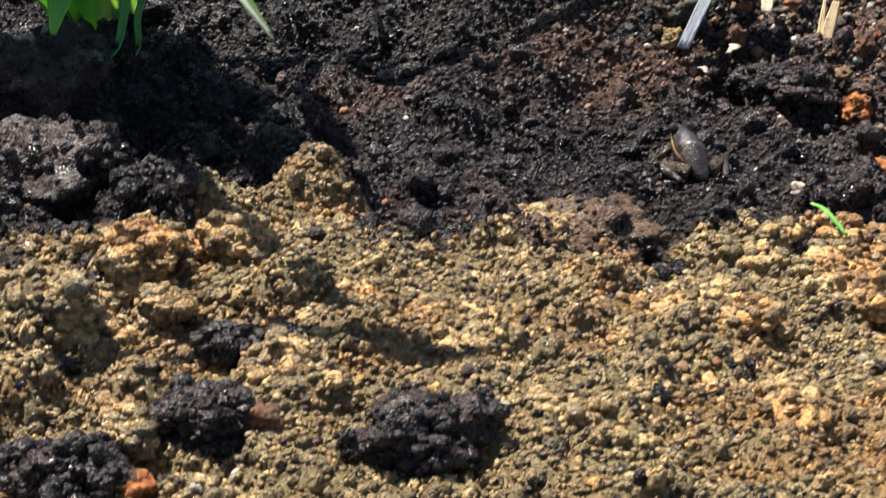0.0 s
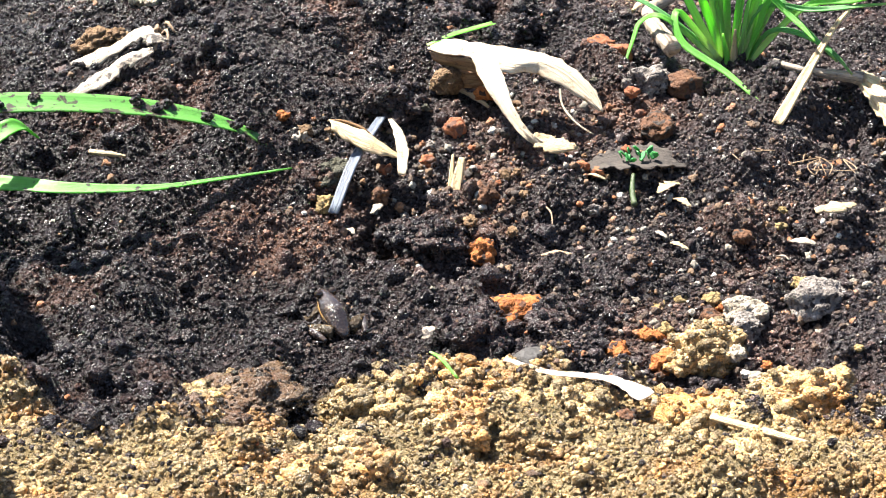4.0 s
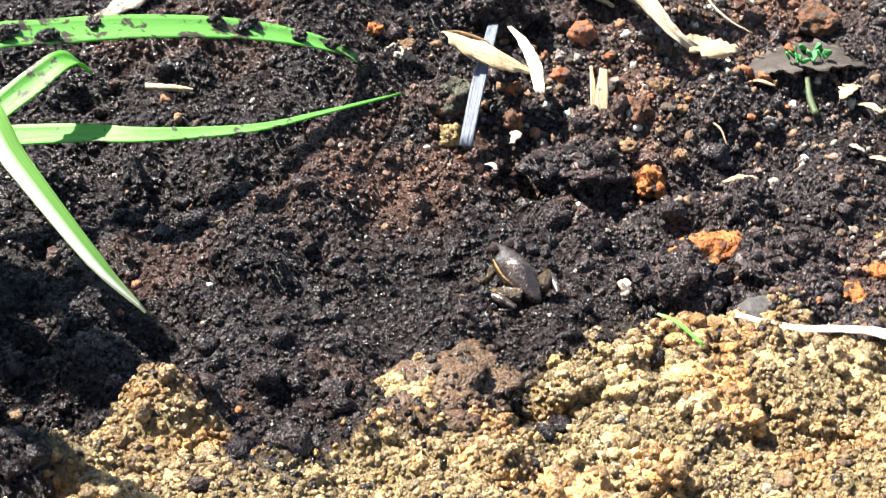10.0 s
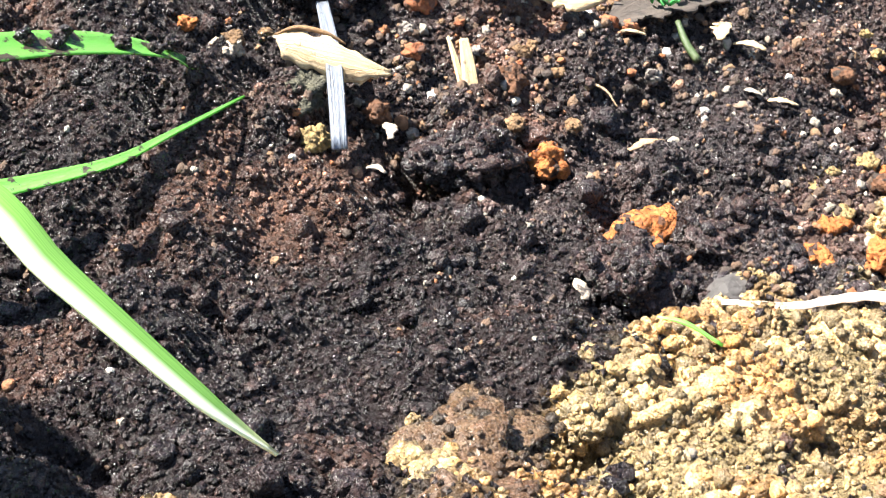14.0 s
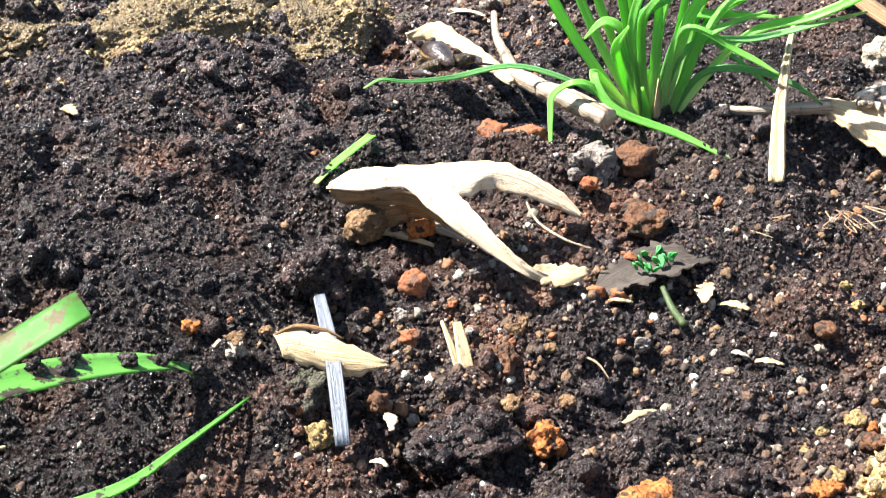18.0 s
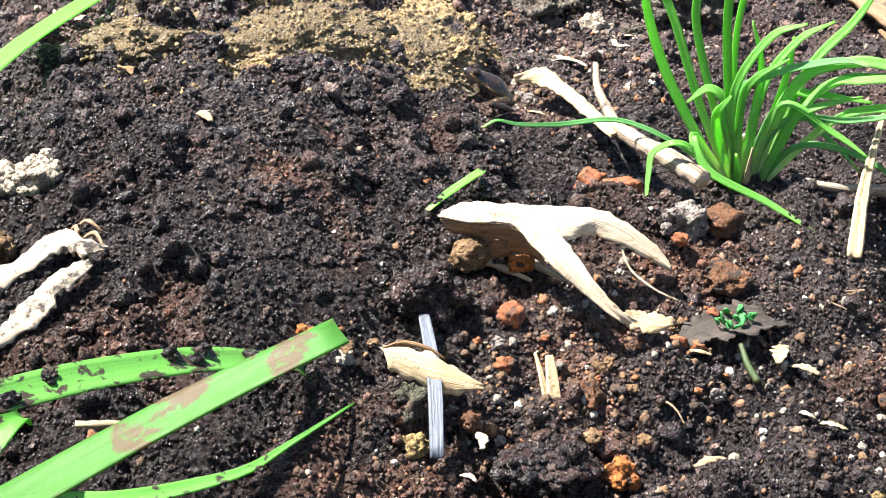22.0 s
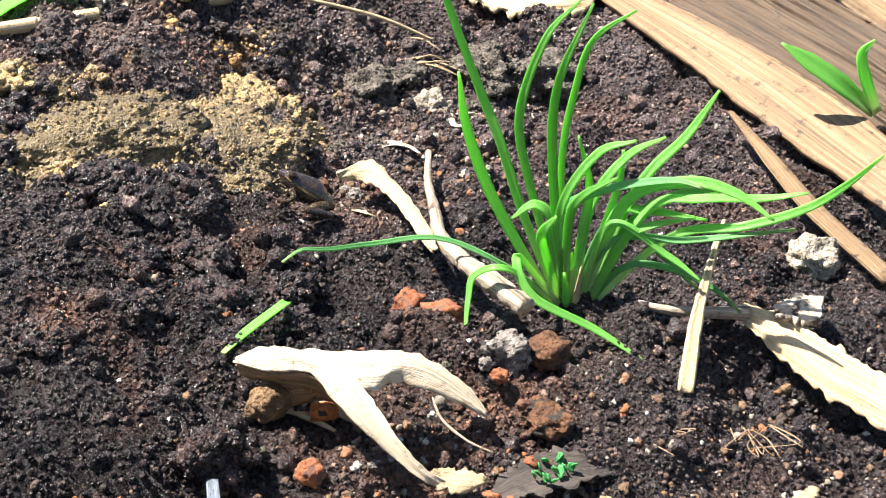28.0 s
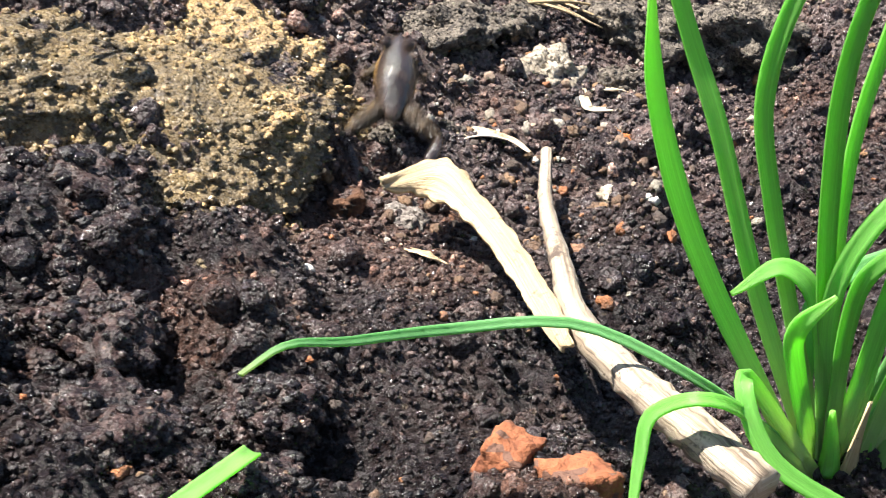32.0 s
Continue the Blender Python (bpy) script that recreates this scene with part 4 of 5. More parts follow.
# ---- broad soiled leaves of the weed; tall unseen ones added to cast shade ----
WEED = (-22.8, -2.0, -1.2)
weed = thing("weed", WEED, "broad-leaved grassy weed, leaves partly buried in soil", "weed")
LEAVES = [
    ("leaf", [(-22.6, -3.6, 0.2), (-21.6, -3.5, 1.7), (-19.9, -2.6, 2.2), (-18.3, -2.3, 2.0), (-16.6, -2.3, 1.8), (-14.6, -2.3, 1.4), (-13.0, -2.3, 0.9), (-11.8, -2.2, 0.3), (-11.2, -2.4, -0.2)], [0.5, 0.7, 0.75, 0.72, 0.6, 0.12], GREEN_SOILED, 0.2, (30, 15)),
    ("leaf", [(-22.6, -2.2, -0.6), (-21.8, -1.9, -0.1), (-20.1, -2.5, 0.1), (-18.3, -3.2, 0.1), (-17.2, -3.9, 0.1), (-15.9, -4.2, 0.0), (-14.6, -4.3, -0.1), (-13.1, -3.8, -0.3), (-10.8, -3.0, -0.6)], [0.4, 0.6, 0.5, 0.34, 0.18, 0.05], GREEN_DUSTY, 0.25, (30, 10)),
    ("leaf", [(-20.6, -2.4, -0.2), (-20.1, -2.2, 0.2), (-18.8, -1.9, 0.8), (-17.9, -1.6, 1.1), (-17.3, -1.1, 0.5)], [0.35, 0.6, 0.65, 0.5, 0.12], GREEN_DUSTY, 0.4, (20, 25)),
    ("leaf", [(-22.6, -2.0, -0.6), (-24.4, -5.4, 3.4), (-24.0, -9.8, 5.8), (-22.3, -12.9, 5.6), (-21.9, -14.2, 4.8), (-21.3, -15.4, 3.7), (-20.8, -15.9, 3.0)], [0.4, 0.5, 0.5, 0.42, 0.36, 0.24, 0.03], WITHERED, 0.15, (0, 20)),
    ("leaf", [(-22.4, -2.4, -0.4), (-22.6, -3.6, 0.0), (-22.9, -4.8, -0.9), (-23.4, -5.2, -1.3)], [0.2, 0.22, 0.16, 0.06], GREEN_DULL, 0.3, 0),
    ("leaf", [(-23.4, -1.8, -1.5), (-23.6, -3.4, 0.8), (-23.4, -4.4, 3.0), (-23.2, -5.0, 4.6)], [0.5, 0.8, 0.7, 0.3], GREEN, 0.35, 10),
    ("leaf", [(-22.9, -1.2, -1.5), (-22.9, -2.4, 0.8), (-22.8, -4.2, 3.0), (-22.6, -4.8, 4.4)], [0.6, 0.8, 0.7, 0.2], GREEN, 0.4, -12),
    ("leaf", [(-22.6, -1.0, -1.5), (-22.6, -2.2, 0.9), (-22.2, -4.2, 3.0), (-21.9, -4.6, 4.0)], [0.5, 0.7, 0.6, 0.1], GREEN, 0.4, 20),
    ("leaf", [(-23.8, -2.4, -1.4), (-24.2, -3.8, 1.2), (-24.6, -5.0, 2.6), (-25.2, -6.6, 2.2)], [0.5, 0.9, 0.8, 0.1], GREEN, 0.35, 0),
    ("leaf", [(-23.4, -2.2, -1.4), (-23.8, -3.8, 0.2), (-24.0, -5.4, 0.6), (-24.2, -7.2, 0.2)], [0.5, 0.8, 0.7, 0.1], GREEN, 0.3, -15),
    ("leaf", [(-23.9, -2.4, -1.4), (-24.8, -4.2, 0.6), (-25.2, -6.0, 0.9), (-25.6, -7.6, 0.4)], [0.5, 0.9, 0.7, 0.1], GREEN, 0.3, 10),
    ("leaf", [(-23.2, -1.4, -1.4), (-23.7, -2.0, 1.6), (-24.4, -2.6, 3.6)], [0.6, 0.8, 0.3], GREEN, 0.4, 30),
    # ten tall leaves out of view, added to shade the soil in front
    ("leaf", [(-23.4, -1.6, -1.4), (-26.5, -2.2, 4.0), (-28.0, -3.4, 8.0), (-28.8, -5.6, 9.8)], [0.35, 0.5, 1.5, 1.7, 1.4, 0.1], GREEN_DULL, 0.3, 20),
    ("leaf", [(-22.9, -1.2, -1.4), (-25.8, -0.8, 4.6), (-26.4, -1.6, 9.4), (-26.2, -4.0, 11.4)], [0.35, 0.5, 1.5, 1.7, 1.4, 0.1], GREEN_DULL, 0.3, -10),
    ("leaf", [(-22.6, -0.8, -1.4), (-24.2, 0.2, 4.6), (-23.6, 0.6, 8.8), (-22.2, 0.2, 10.6)], [0.35, 0.5, 1.5, 1.7, 1.4, 0.1], GREEN_DULL, 0.3, 30),
    ("leaf", [(-23.2, -1.4, -1.4), (-26.1, 0.6, 4.4), (-27.2, 1.6, 8.6), (-28.4, 2.0, 11.0)], [0.35, 0.5, 1.5, 1.7, 1.4, 0.1], GREEN_DULL, 0.3, 0),
    ("leaf", [(-22.8, -1.4, -1.4), (-25.2, -0.4, 5.0), (-24.9, -1.0, 9.0), (-24.2, -2.8, 11.0)], [0.35, 0.5, 1.5, 1.7, 1.4, 0.1], GREEN_DULL, 0.3, -25),
    ("leaf", [(-23.8, -2.0, -1.4), (-27.5, -1.6, 3.6), (-30.0, -2.0, 6.8), (-31.8, -3.4, 8.0)], [0.35, 0.5, 1.5, 1.7, 1.4, 0.1], GREEN_DULL, 0.3, 15),
    ("leaf", [(-22.6, -1.2, -1.4), (-24.8, -1.4, 5.4), (-24.0, -3.2, 9.6), (-23.2, -6.0, 11.2)], [0.35, 0.5, 1.5, 1.7, 1.4, 0.1], GREEN, 0.25, 10),
    ("leaf", [(-22.6, -1.0, -1.4), (-24.4, 0.6, 5.4), (-23.6, 0.4, 10.2), (-22.9, -1.8, 12.8)], [0.35, 0.5, 1.5, 1.7, 1.4, 0.1], GREEN, 0.25, -10),
    ("leaf", [(-22.8, -1.0, -1.4), (-25.2, 1.0, 6.0), (-24.4, 1.8, 11.0), (-23.4, 1.2, 14.0)], [0.35, 0.5, 1.5, 1.7, 1.4, 0.1], GREEN, 0.25, 20),
    ("leaf", [(-23.4, -1.8, -1.4), (-26.2, -2.6, 5.0), (-25.8, -5.0, 8.6), (-25.0, -8.0, 9.2)], [0.35, 0.5, 1.5, 1.7, 1.4, 0.1], GREEN, 0.25, -15),
    ("leaf", [(-21.6, -1.1, 0.9), (-22.0, -2.9, 0.2), (-22.4, -3.6, -0.6), (-22.5, -3.9, -1.4), (-23.3, -5.0, -1.4)], [0.12, 0.16, 0.16, 0.12, 0.05], GREEN_DULL, 0.3, 0),
]
for name, pts, widths, m, curl, tw in LEAVES:
    limb = part(name, ribbon(name, pts, widths, WEED, 0.035, curl, tw, 6, 36), m, weed)
    if m == WITHERED:
        drooping = limb

r = random.Random(52)
top = spline(LEAVES[0][1], 60)
for k in range(16):
    q, at = r.uniform(0.09, 0.2), top[r.randrange(14, 58)]
    clod(at.x + r.uniform(-0.15, 0.15), at.y + r.uniform(-0.22, 0.22), (q, q * 0.85, q * 0.7), SOIL_DARK, "small dark soil crumb lying on the green leaf", "crumbs on the leaf", seed=800 + k, count=40, size=0.06, lift=at.z - float(base_height(at.x, at.y)) + 0.03, sink=0.4)

# ---- the husk ----
HB = (-4.4, -2.2, 0.0)
husk = thing("dry_husk", HB, "pale dry split husk lying on soil, brown underneath", "husk")
part("shell", loft("shell", [(-5.78, -0.29, 1.50), (-5.39, -0.67, 1.75), (-5.05, -1.25, 1.85), (-4.35, -2.11, 1.85), (-3.11, -2.58, 1.60), (-2.40, -3.04, 1.20), (-2.08, -3.69, 0.75), (-2.08, -4.24, 0.35)], [(-5.92, -0.29, 1.40), (-5.73, -1.13, 1.50), (-5.17, -1.85, 1.55), (-4.99, -2.75, 1.50), (-4.46, -3.14, 1.40), (-3.89, -3.06, 1.35), (-3.20, -3.42, 1.05), (-2.60, -3.80, 0.65), (-2.11, -4.24, 0.30)], HB, 0.035, 0.12, 48, 10, 0.05, 3), HUSK, husk)
part("flap", loft("flap", [(-5.18, -1.93, 1.6), (-5.19, -2.97, 1.12), (-5.0, -3.87, 0.62), (-4.73, -4.78, 0.15), (-4.42, -4.98, -0.1)], [(-4.71, -2.91, 1.62), (-4.72, -3.41, 1.35), (-4.73, -4.2, 0.8), (-4.54, -4.81, 0.3), (-4.21, -5.05, 0.0)], HB, 0.035, 0.1, 36, 10, 0.04, 4), HUSK, husk)
part("torn_tail", loft("torn_tail", [(-4.56, -4.8, 0.1), (-4.43, -5.12, -0.1), (-4.01, -5.43, -0.2), (-3.38, -5.48, -0.2)], [(-4.27, -4.78, 0.2), (-3.82, -4.91, 0.05), (-3.58, -5.13, 0.0), (-3.34, -5.51, -0.1)], HB, 0.04, 0.06, 24, 6, 0.15, 7), STRAW, husk, "frayed tan end of the flap")
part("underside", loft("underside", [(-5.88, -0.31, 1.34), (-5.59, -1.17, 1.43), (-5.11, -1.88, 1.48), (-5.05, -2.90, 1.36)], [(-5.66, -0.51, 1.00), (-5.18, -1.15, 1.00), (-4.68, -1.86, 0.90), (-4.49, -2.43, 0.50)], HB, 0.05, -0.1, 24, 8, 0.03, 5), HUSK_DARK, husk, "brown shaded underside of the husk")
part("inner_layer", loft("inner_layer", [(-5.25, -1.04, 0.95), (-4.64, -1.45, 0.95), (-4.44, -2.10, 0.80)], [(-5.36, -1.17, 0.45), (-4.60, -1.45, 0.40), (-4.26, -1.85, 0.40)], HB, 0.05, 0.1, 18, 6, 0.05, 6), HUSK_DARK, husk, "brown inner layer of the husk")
part("splinter", rod("splinter", [(-4.62, -1.46, 0.45), (-4.40, -2.09, 0.38), (-4.32, -2.93, 0.25)], [0.08, 0.13, 0.06], HB, 14, 6, 0.1), TWIG, husk, "grey fibrous splinter below the husk")
part("splinter", rod("splinter", [(-5.25, -1.07, 0.35), (-4.96, -1.53, 0.25), (-4.78, -2.29, 0.15)], [0.06, 0.09, 0.04], HB, 14, 6, 0.15), STRAW, husk, "tan splinter below the husk")
part("fibre", rod("fibre", [(-3.1, -3.5, 0.9), (-3.15, -3.9, 0.5), (-3.0, -4.5, 0.2), (-2.7, -5.0, 0.0)], [0.03, 0.035, 0.02], HB, 20, 6), HUSK, husk, "thin white hanging fibre")
stone("stone", -4.72, -1.85, (0.34, 0.2, 0.2), ORANGE, "rust-red chip between the husk's layers", seed=26, blocky=0.5, turn=-30)

# ---- short things on the soil ----


def one_ribbon(name, label, category, pts, widths, m, **kw):
    base = Vector(pts[0])
    me = ribbon(name, pts, widths, base, **kw)
    me.materials.append(m)
    ob = new(name, me)
    ob.location = base * CM
    return tagged(ob, label, category)


def one_rod(name, label, category, pts, radii, m, **kw):
    base = Vector(pts[0])
    me = rod(name, pts, radii, base, **kw)
    me.materials.append(m)
    ob = new(name, me)
    ob.location = base * CM
    return tagged(ob, label, category)


one_ribbon("grass_clipping", "short cut green grass blade by the husk's end", "grass", [(-5.75, 0.25, 1.35), (-4.9, 0.45, 1.5), (-3.5, 0.75, 1.62)], [0.12, 0.24, 0.24], GREEN, curl=0.3, n=14)
one_ribbon("silvery_strip", "silvery grey flat dry strip stuck in soil", "strip", [(-7.9, -2.0, 0.15), (-8.7, -3.1, -0.05), (-9.4, -4.0, -0.4), (-10.2, -4.95, -1.25)], [0.24, 0.28, 0.3, 0.28], STRIP, curl=0.25, thick=0.06, n=16)
LEAF = Vector((-8.8, -3.2, -0.25))
OVER = Vector((-0.2, -0.25, 0.08))
curled = thing("curled_leaf", LEAF + OVER, "curled tan dry leaf piece lying across the strip", "leaf")
LEAF_BLADE = part("blade", loft("blade", [(-9.65, -2.75, -0.2), (-9.3, -3.1, -0.45), (-9.0, -3.6, -0.6), (-8.6, -3.95, -0.65), (-8.1, -4.15, -0.62)], [(-9.5, -2.35, 0.1), (-9.1, -2.6, 0.12), (-8.75, -3.05, 0.02), (-8.45, -3.45, -0.25), (-8.1, -4.05, -0.55)], LEAF, 0.035, 0.2, 30, 8, 0.1, 11), STRAW, curled)
part("rim", rod("rim", [(-9.5, -2.4, 0.12), (-9.1, -2.6, 0.2), (-8.75, -3.0, 0.1), (-8.5, -3.3, -0.12)], [0.02, 0.05, 0.05, 0.02], LEAF, 16, 7), HUSK_DARK, LEAF_BLADE, "dark rolled rim of the leaf")
LEAF_ARM = part("arm", ribbon("arm", [(-7.65, -2.43, 0.25), (-7.6, -3.0, 0.05), (-7.7, -3.7, -0.25), (-7.95, -4.4, -0.62)], [0.1, 0.26, 0.32, 0.2], LEAF, 0.03, 0.3, 0, 6, 20, 0.15, 4), HUSK, curled, "pale folded arm of the leaf")
one_ribbon("splinter", "pale yellow splintered stem standing in soil", "splinter", [(-6.35, -4.41, -0.41), (-6.59, -4.76, -0.79), (-6.83, -5.11, -1.29)], [0.16, 0.26, 0.3], STRAW, curl=0.2, thick=0.09, n=14)
one_ribbon("splinter", "pale splinter beside a second one", "splinter", [(-6.51, -4.13, -0.39), (-6.69, -4.52, -0.74), (-6.87, -4.9, -1.19)], [0.05, 0.11, 0.14], STRAW, curl=0.2, thick=0.07, n=12)
one_rod("rootlet", "thin branching pale rootlet on the soil", "root", [(-4.7, -5.7, -1.1), (-4.7, -6.2, -1.3), (-4.6, -6.6, -1.4), (-4.7, -7.0, -1.6)], [0.025, 0.03, 0.02], ROOT, sides=6, bumpy=0.25)
twig = thing("twig", (3.0, 3.0, 0.8), "bleached forked dry twig with a peeled curled end", "twig")
part("stem", rod("stem", [(6.03, 5.64, 1.04), (4.75, 4.39, 0.95), (3.2, 2.6, 1.11), (1.77, 0.99, 1.41), (1.04, -0.54, 1.57), (0.81, -1.7, 1.54), (0.74, -2.74, 1.38)], [0.09, 0.11, 0.15, 0.2, 0.23, 0.25, 0.27], (3.0, 3.0, 0.8), 60, 14, 0.14, 5), TWIG, twig)
part("peeled_end", loft("peeled_end", [(2.34, 5.45, 1.54), (3.89, 5.71, 1.37), (3.66, 4.66, 1.23), (2.96, 3.12, 1.26), (1.76, 1.35, 1.53), (0.92, 0.29, 1.69)], [(2.39, 5.42, 1.37), (3.01, 5.05, 1.22), (3.06, 4.31, 1.13), (2.48, 3.07, 1.17), (1.49, 1.52, 1.39), (0.9, 0.46, 1.53)], (3.0, 3.0, 0.8), 0.05, 0.12, 50, 10, 0.07, 2), STRAW, twig, "peeled papery end of the twig")
one_ribbon("bark_flake", "small white papery flake with a thin stalk", "flake", [(5.3, 6.95, 0.95), (5.7, 6.85, 1.0), (6.05, 6.45, 0.95), (5.95, 5.9, 0.95)], [0.2, 0.4, 0.14, 0.05], HUSK, curl=0.3, ragged=0.12)
one_ribbon("torn_strip", "narrow cream torn strip on dark soil", "strip", [(8.7, 7.4, 1.1), (8.35, 6.95, 0.95), (8.3, 6.75, 0.9), (8.7, 6.5, 0.9)], [0.1, 0.18, 0.22, 0.1], HUSK, curl=0.2, ragged=0.15)
stickr = one_ribbon("dry_stalk", "upright dry split stalk leaning on soil", "stalk", [(5.6, -4.6, 2.8), (4.7, -5.0, 2.3), (3.6, -5.5, 1.2), (2.3, -6.3, 0.1)], [0.05, 0.12, 0.26, 0.32], STRAW, curl=0.5, thick=0.08, ragged=0.1)
husk2 = thing("dry_husk", (5.0, -5.0, 0.7), "long beige dry husk with a white torn patch", "husk")
H2 = (5.0, -5.0, 0.7)
part("shell", loft("shell", [(5.15, -5.72, 0.71), (5.03, -7.04, 0.24), (5.01, -8.34, -0.16), (5.26, -9.57, -0.44), (5.37, -11.19, -0.76)], [(5.35, -5.58, 1.07), (5.78, -6.56, 0.93), (6.01, -7.73, 0.6), (6.19, -9.01, 0.26), (6.22, -10.71, -0.12)], H2, 0.06, 0.14, 50, 14, 0.08, 9, 5, 0.04), STRAW, husk2)
part("stalk", rod("stalk", [(3.39, -3.94, 1.04), (4.0, -4.71, 0.94), (5.25, -5.82, 0.89)], [0.1, 0.12, 0.2], H2, 20, 8, 0.12), TWIG, husk2, "thin brown stalk of the husk")
part("patch", loft("patch", [(5.33, -6.51, 1.0), (5.68, -6.95, 0.91), (5.94, -7.31, 0.83)], [(5.53, -6.3, 1.18), (6.21, -6.53, 1.28), (6.75, -6.78, 1.26)], H2, 0.1, 0.2, 24, 8, 0.16, 13, 4, 0.1), WHITE, husk2, "white torn papery patch")

# ---- dry sheaths and straws behind ----


def plank(label, pts, widths, m=PLANK, **kw):
    return one_ribbon("dry_sheath", label, "sheath", pts, widths, m, **kw)


def flat_sheath(label, near, far, m, **kw):
    base = Vector(near[0])
    me = loft("dry_sheath", near, far, base, **kw)
    me.materials.append(m)
    ob = new("dry_sheath", me)
    ob.location = base * CM
    return tagged(ob, label, "sheath")


flat_sheath("long dry ribbed leaf sheath, light brown", [(16.1, 9.0, 3.1), (15.83, 7.6, 2.85), (15.05, 3.7, 2.15), (14.45, 0.9, 1.6), (13.2, -5.0, 0.65), (12.5, -8.4, 0.2)], [(17.1, 8.8, 3.5), (16.85, 7.4, 3.23), (16.62, 2.8, 2.72), (16.1, -1.0, 2.15), (15.3, -4.1, 1.57), (14.7, -7.8, 0.9)], PLANK, thick=0.14, bulge=0.06, n=60, across=40, ragged=0.02, seed=3, ridges=9, ridge=0.03)
flat_sheath("brown ribbed sheath standing behind another, coloured darker for shade", [(17.5, 6.4, 2.75), (17.1, 3.0, 2.45), (16.5, -0.8, 1.9), (15.8, -4.1, 1.3)], [(19.8, 4.9, 4.5), (19.2, 3.2, 4.2), (18.75, -0.2, 3.7), (18.1, -3.4, 3.1)], SHEATH_SHADED, thick=0.16, bulge=-0.05, n=50, across=60, ragged=0.02, seed=5, ridges=14, ridge=0.07)
flat_sheath("pale dry strip leaning over the brown sheath", [(19.3, 2.6, 4.25), (18.8, -0.4, 3.6), (18.2, -3.6, 2.9)], [(19.9, 2.4, 4.7), (19.4, -0.6, 4.1), (18.8, -3.8, 3.4)], PLANK, thick=0.1, bulge=0.15, n=40, across=16, ragged=0.03, seed=7, ridges=4, ridge=0.03)
plank("dry sheath lying behind the others", [(21.5, 5.0, 4.6), (21.5, 1.0, 3.8), (21.8, -4.0, 2.6)], [2.4, 2.6, 2.6], SHEATH_SHADED, thick=0.25, curl=-0.2, across=40, n=30, ridges=10, ridge=0.035)
plank("narrow pointed dry sheath on soil", [(13.3, 0.7, 1.9), (11.9, -1.8, 1.6), (10.7, -4.0, 1.3), (9.8, -7.0, 0.7)], [0.1, 0.5, 0.6, 0.6], thick=0.15, curl=-0.3, n=26)
plank("dark weathered sheath at the back", [(-4.5, 17.5, 5.0), (-1.0, 16.3, 5.2), (2.0, 15.0, 5.2), (4.5, 14.2, 4.9)], [1.2, 1.6, 1.5, 1.0], HUSK_DARK, thick=0.2, curl=-0.25, across=30, ridges=8, ridge=0.04)
plank("torn tan sheath strip", [(2.6, 12.6, 4.5), (5.2, 13.5, 4.7), (8.6, 14.9, 4.8), (11.0, 16.2, 4.8)], [1.0, 1.4, 1.3, 0.8], thick=0.15, curl=-0.2, across=24, ragged=0.06, ridges=6, ridge=0.03)
plank("flat pale sheath under the straws", [(9.0, 13.8, 4.1), (12.0, 12.8, 3.8), (15.0, 10.6, 3.6), (17.0, 8.5, 3.6)], [0.8, 1.2, 1.4, 1.0], STRAW, thick=0.15, curl=-0.2, across=24, ragged=0.08, ridges=6, ridge=0.03)
one_rod("straw", "long pale straw lying along the soil's edge", "straw", [(-7.5, 14.6, 4.4), (-3.2, 13.6, 4.38), (1.5, 12.9, 4.25), (6.3, 12.6, 3.9), (10.4, 12.5, 3.5), (14.0, 12.1, 3.25)], [0.16, 0.2, 0.24, 0.2, 0.26], STRAW, n=40, bumpy=0.05)
one_rod("straw", "thin dry straw beside the long one", "straw", [(5.5, 12.4, 4.2), (8.5, 10.6, 3.2), (10.0, 9.4, 2.4)], [0.05, 0.07, 0.04], STRAW, sides=6)
one_rod("straw", "thin brown straw leaning on the sheaths", "straw", [(20.5, 5.5, 5.2), (20.2, 1.5, 4.3), (20.4, -3.0, 3.2)], [0.15, 0.2, 0.2], STRAW, sides=6)
r = random.Random(44)
for k in range(7):
    x, y, g = 9.64 + r.uniform(-0.5, 0.5), 9.16 + r.uniform(-0.5, 0.5), r.uniform(-1.6, -0.2)
    z, q = base_height(x, y) + r.uniform(0.45, 0.7), r.uniform(0.4, 0.9)
    one_rod("straw", "loose frayed straw fibre", "straw", [(x - q * math.cos(g), y - q * math.sin(g), z), (x, y, z + r.uniform(0.0, 0.12)), (x + q * math.cos(g + 0.2), y + q * math.sin(g + 0.2), z - 0.1)], [0.025, 0.035, 0.015], STRAW, sides=5, n=10)
flat_sheath("crumpled pale dry leaf litter at the soil's edge", [(12.71, 10.95, 2.78), (13.23, 9.41, 2.49), (14.18, 8.25, 2.53), (15.24, 7.64, 2.75)], [(14.14, 11.94, 3.29), (14.98, 10.35, 3.25), (15.6, 8.88, 3.23), (16.27, 8.07, 3.23)], STRAW, thick=0.08, bulge=0.12, n=40, across=20, ragged=0.16, seed=17, ridges=6, ridge=0.12)
SPRIG = (16.05, -2.29, 2.15)
bg = thing("grass_sprig", SPRIG, "two green grass blades growing between dry sheaths", "grass")
part("blade", ribbon("blade", [(16.05, -2.29, 2.15), (15.24, -1.62, 2.98), (14.69, -0.77, 3.57), (14.36, -0.02, 3.99)], [0.35, 0.6, 0.55, 0.05], SPRIG, 0.04, 0.3, 10, 4, 18, up=(-0.5, -0.45, 0.6)), GREEN, bg)
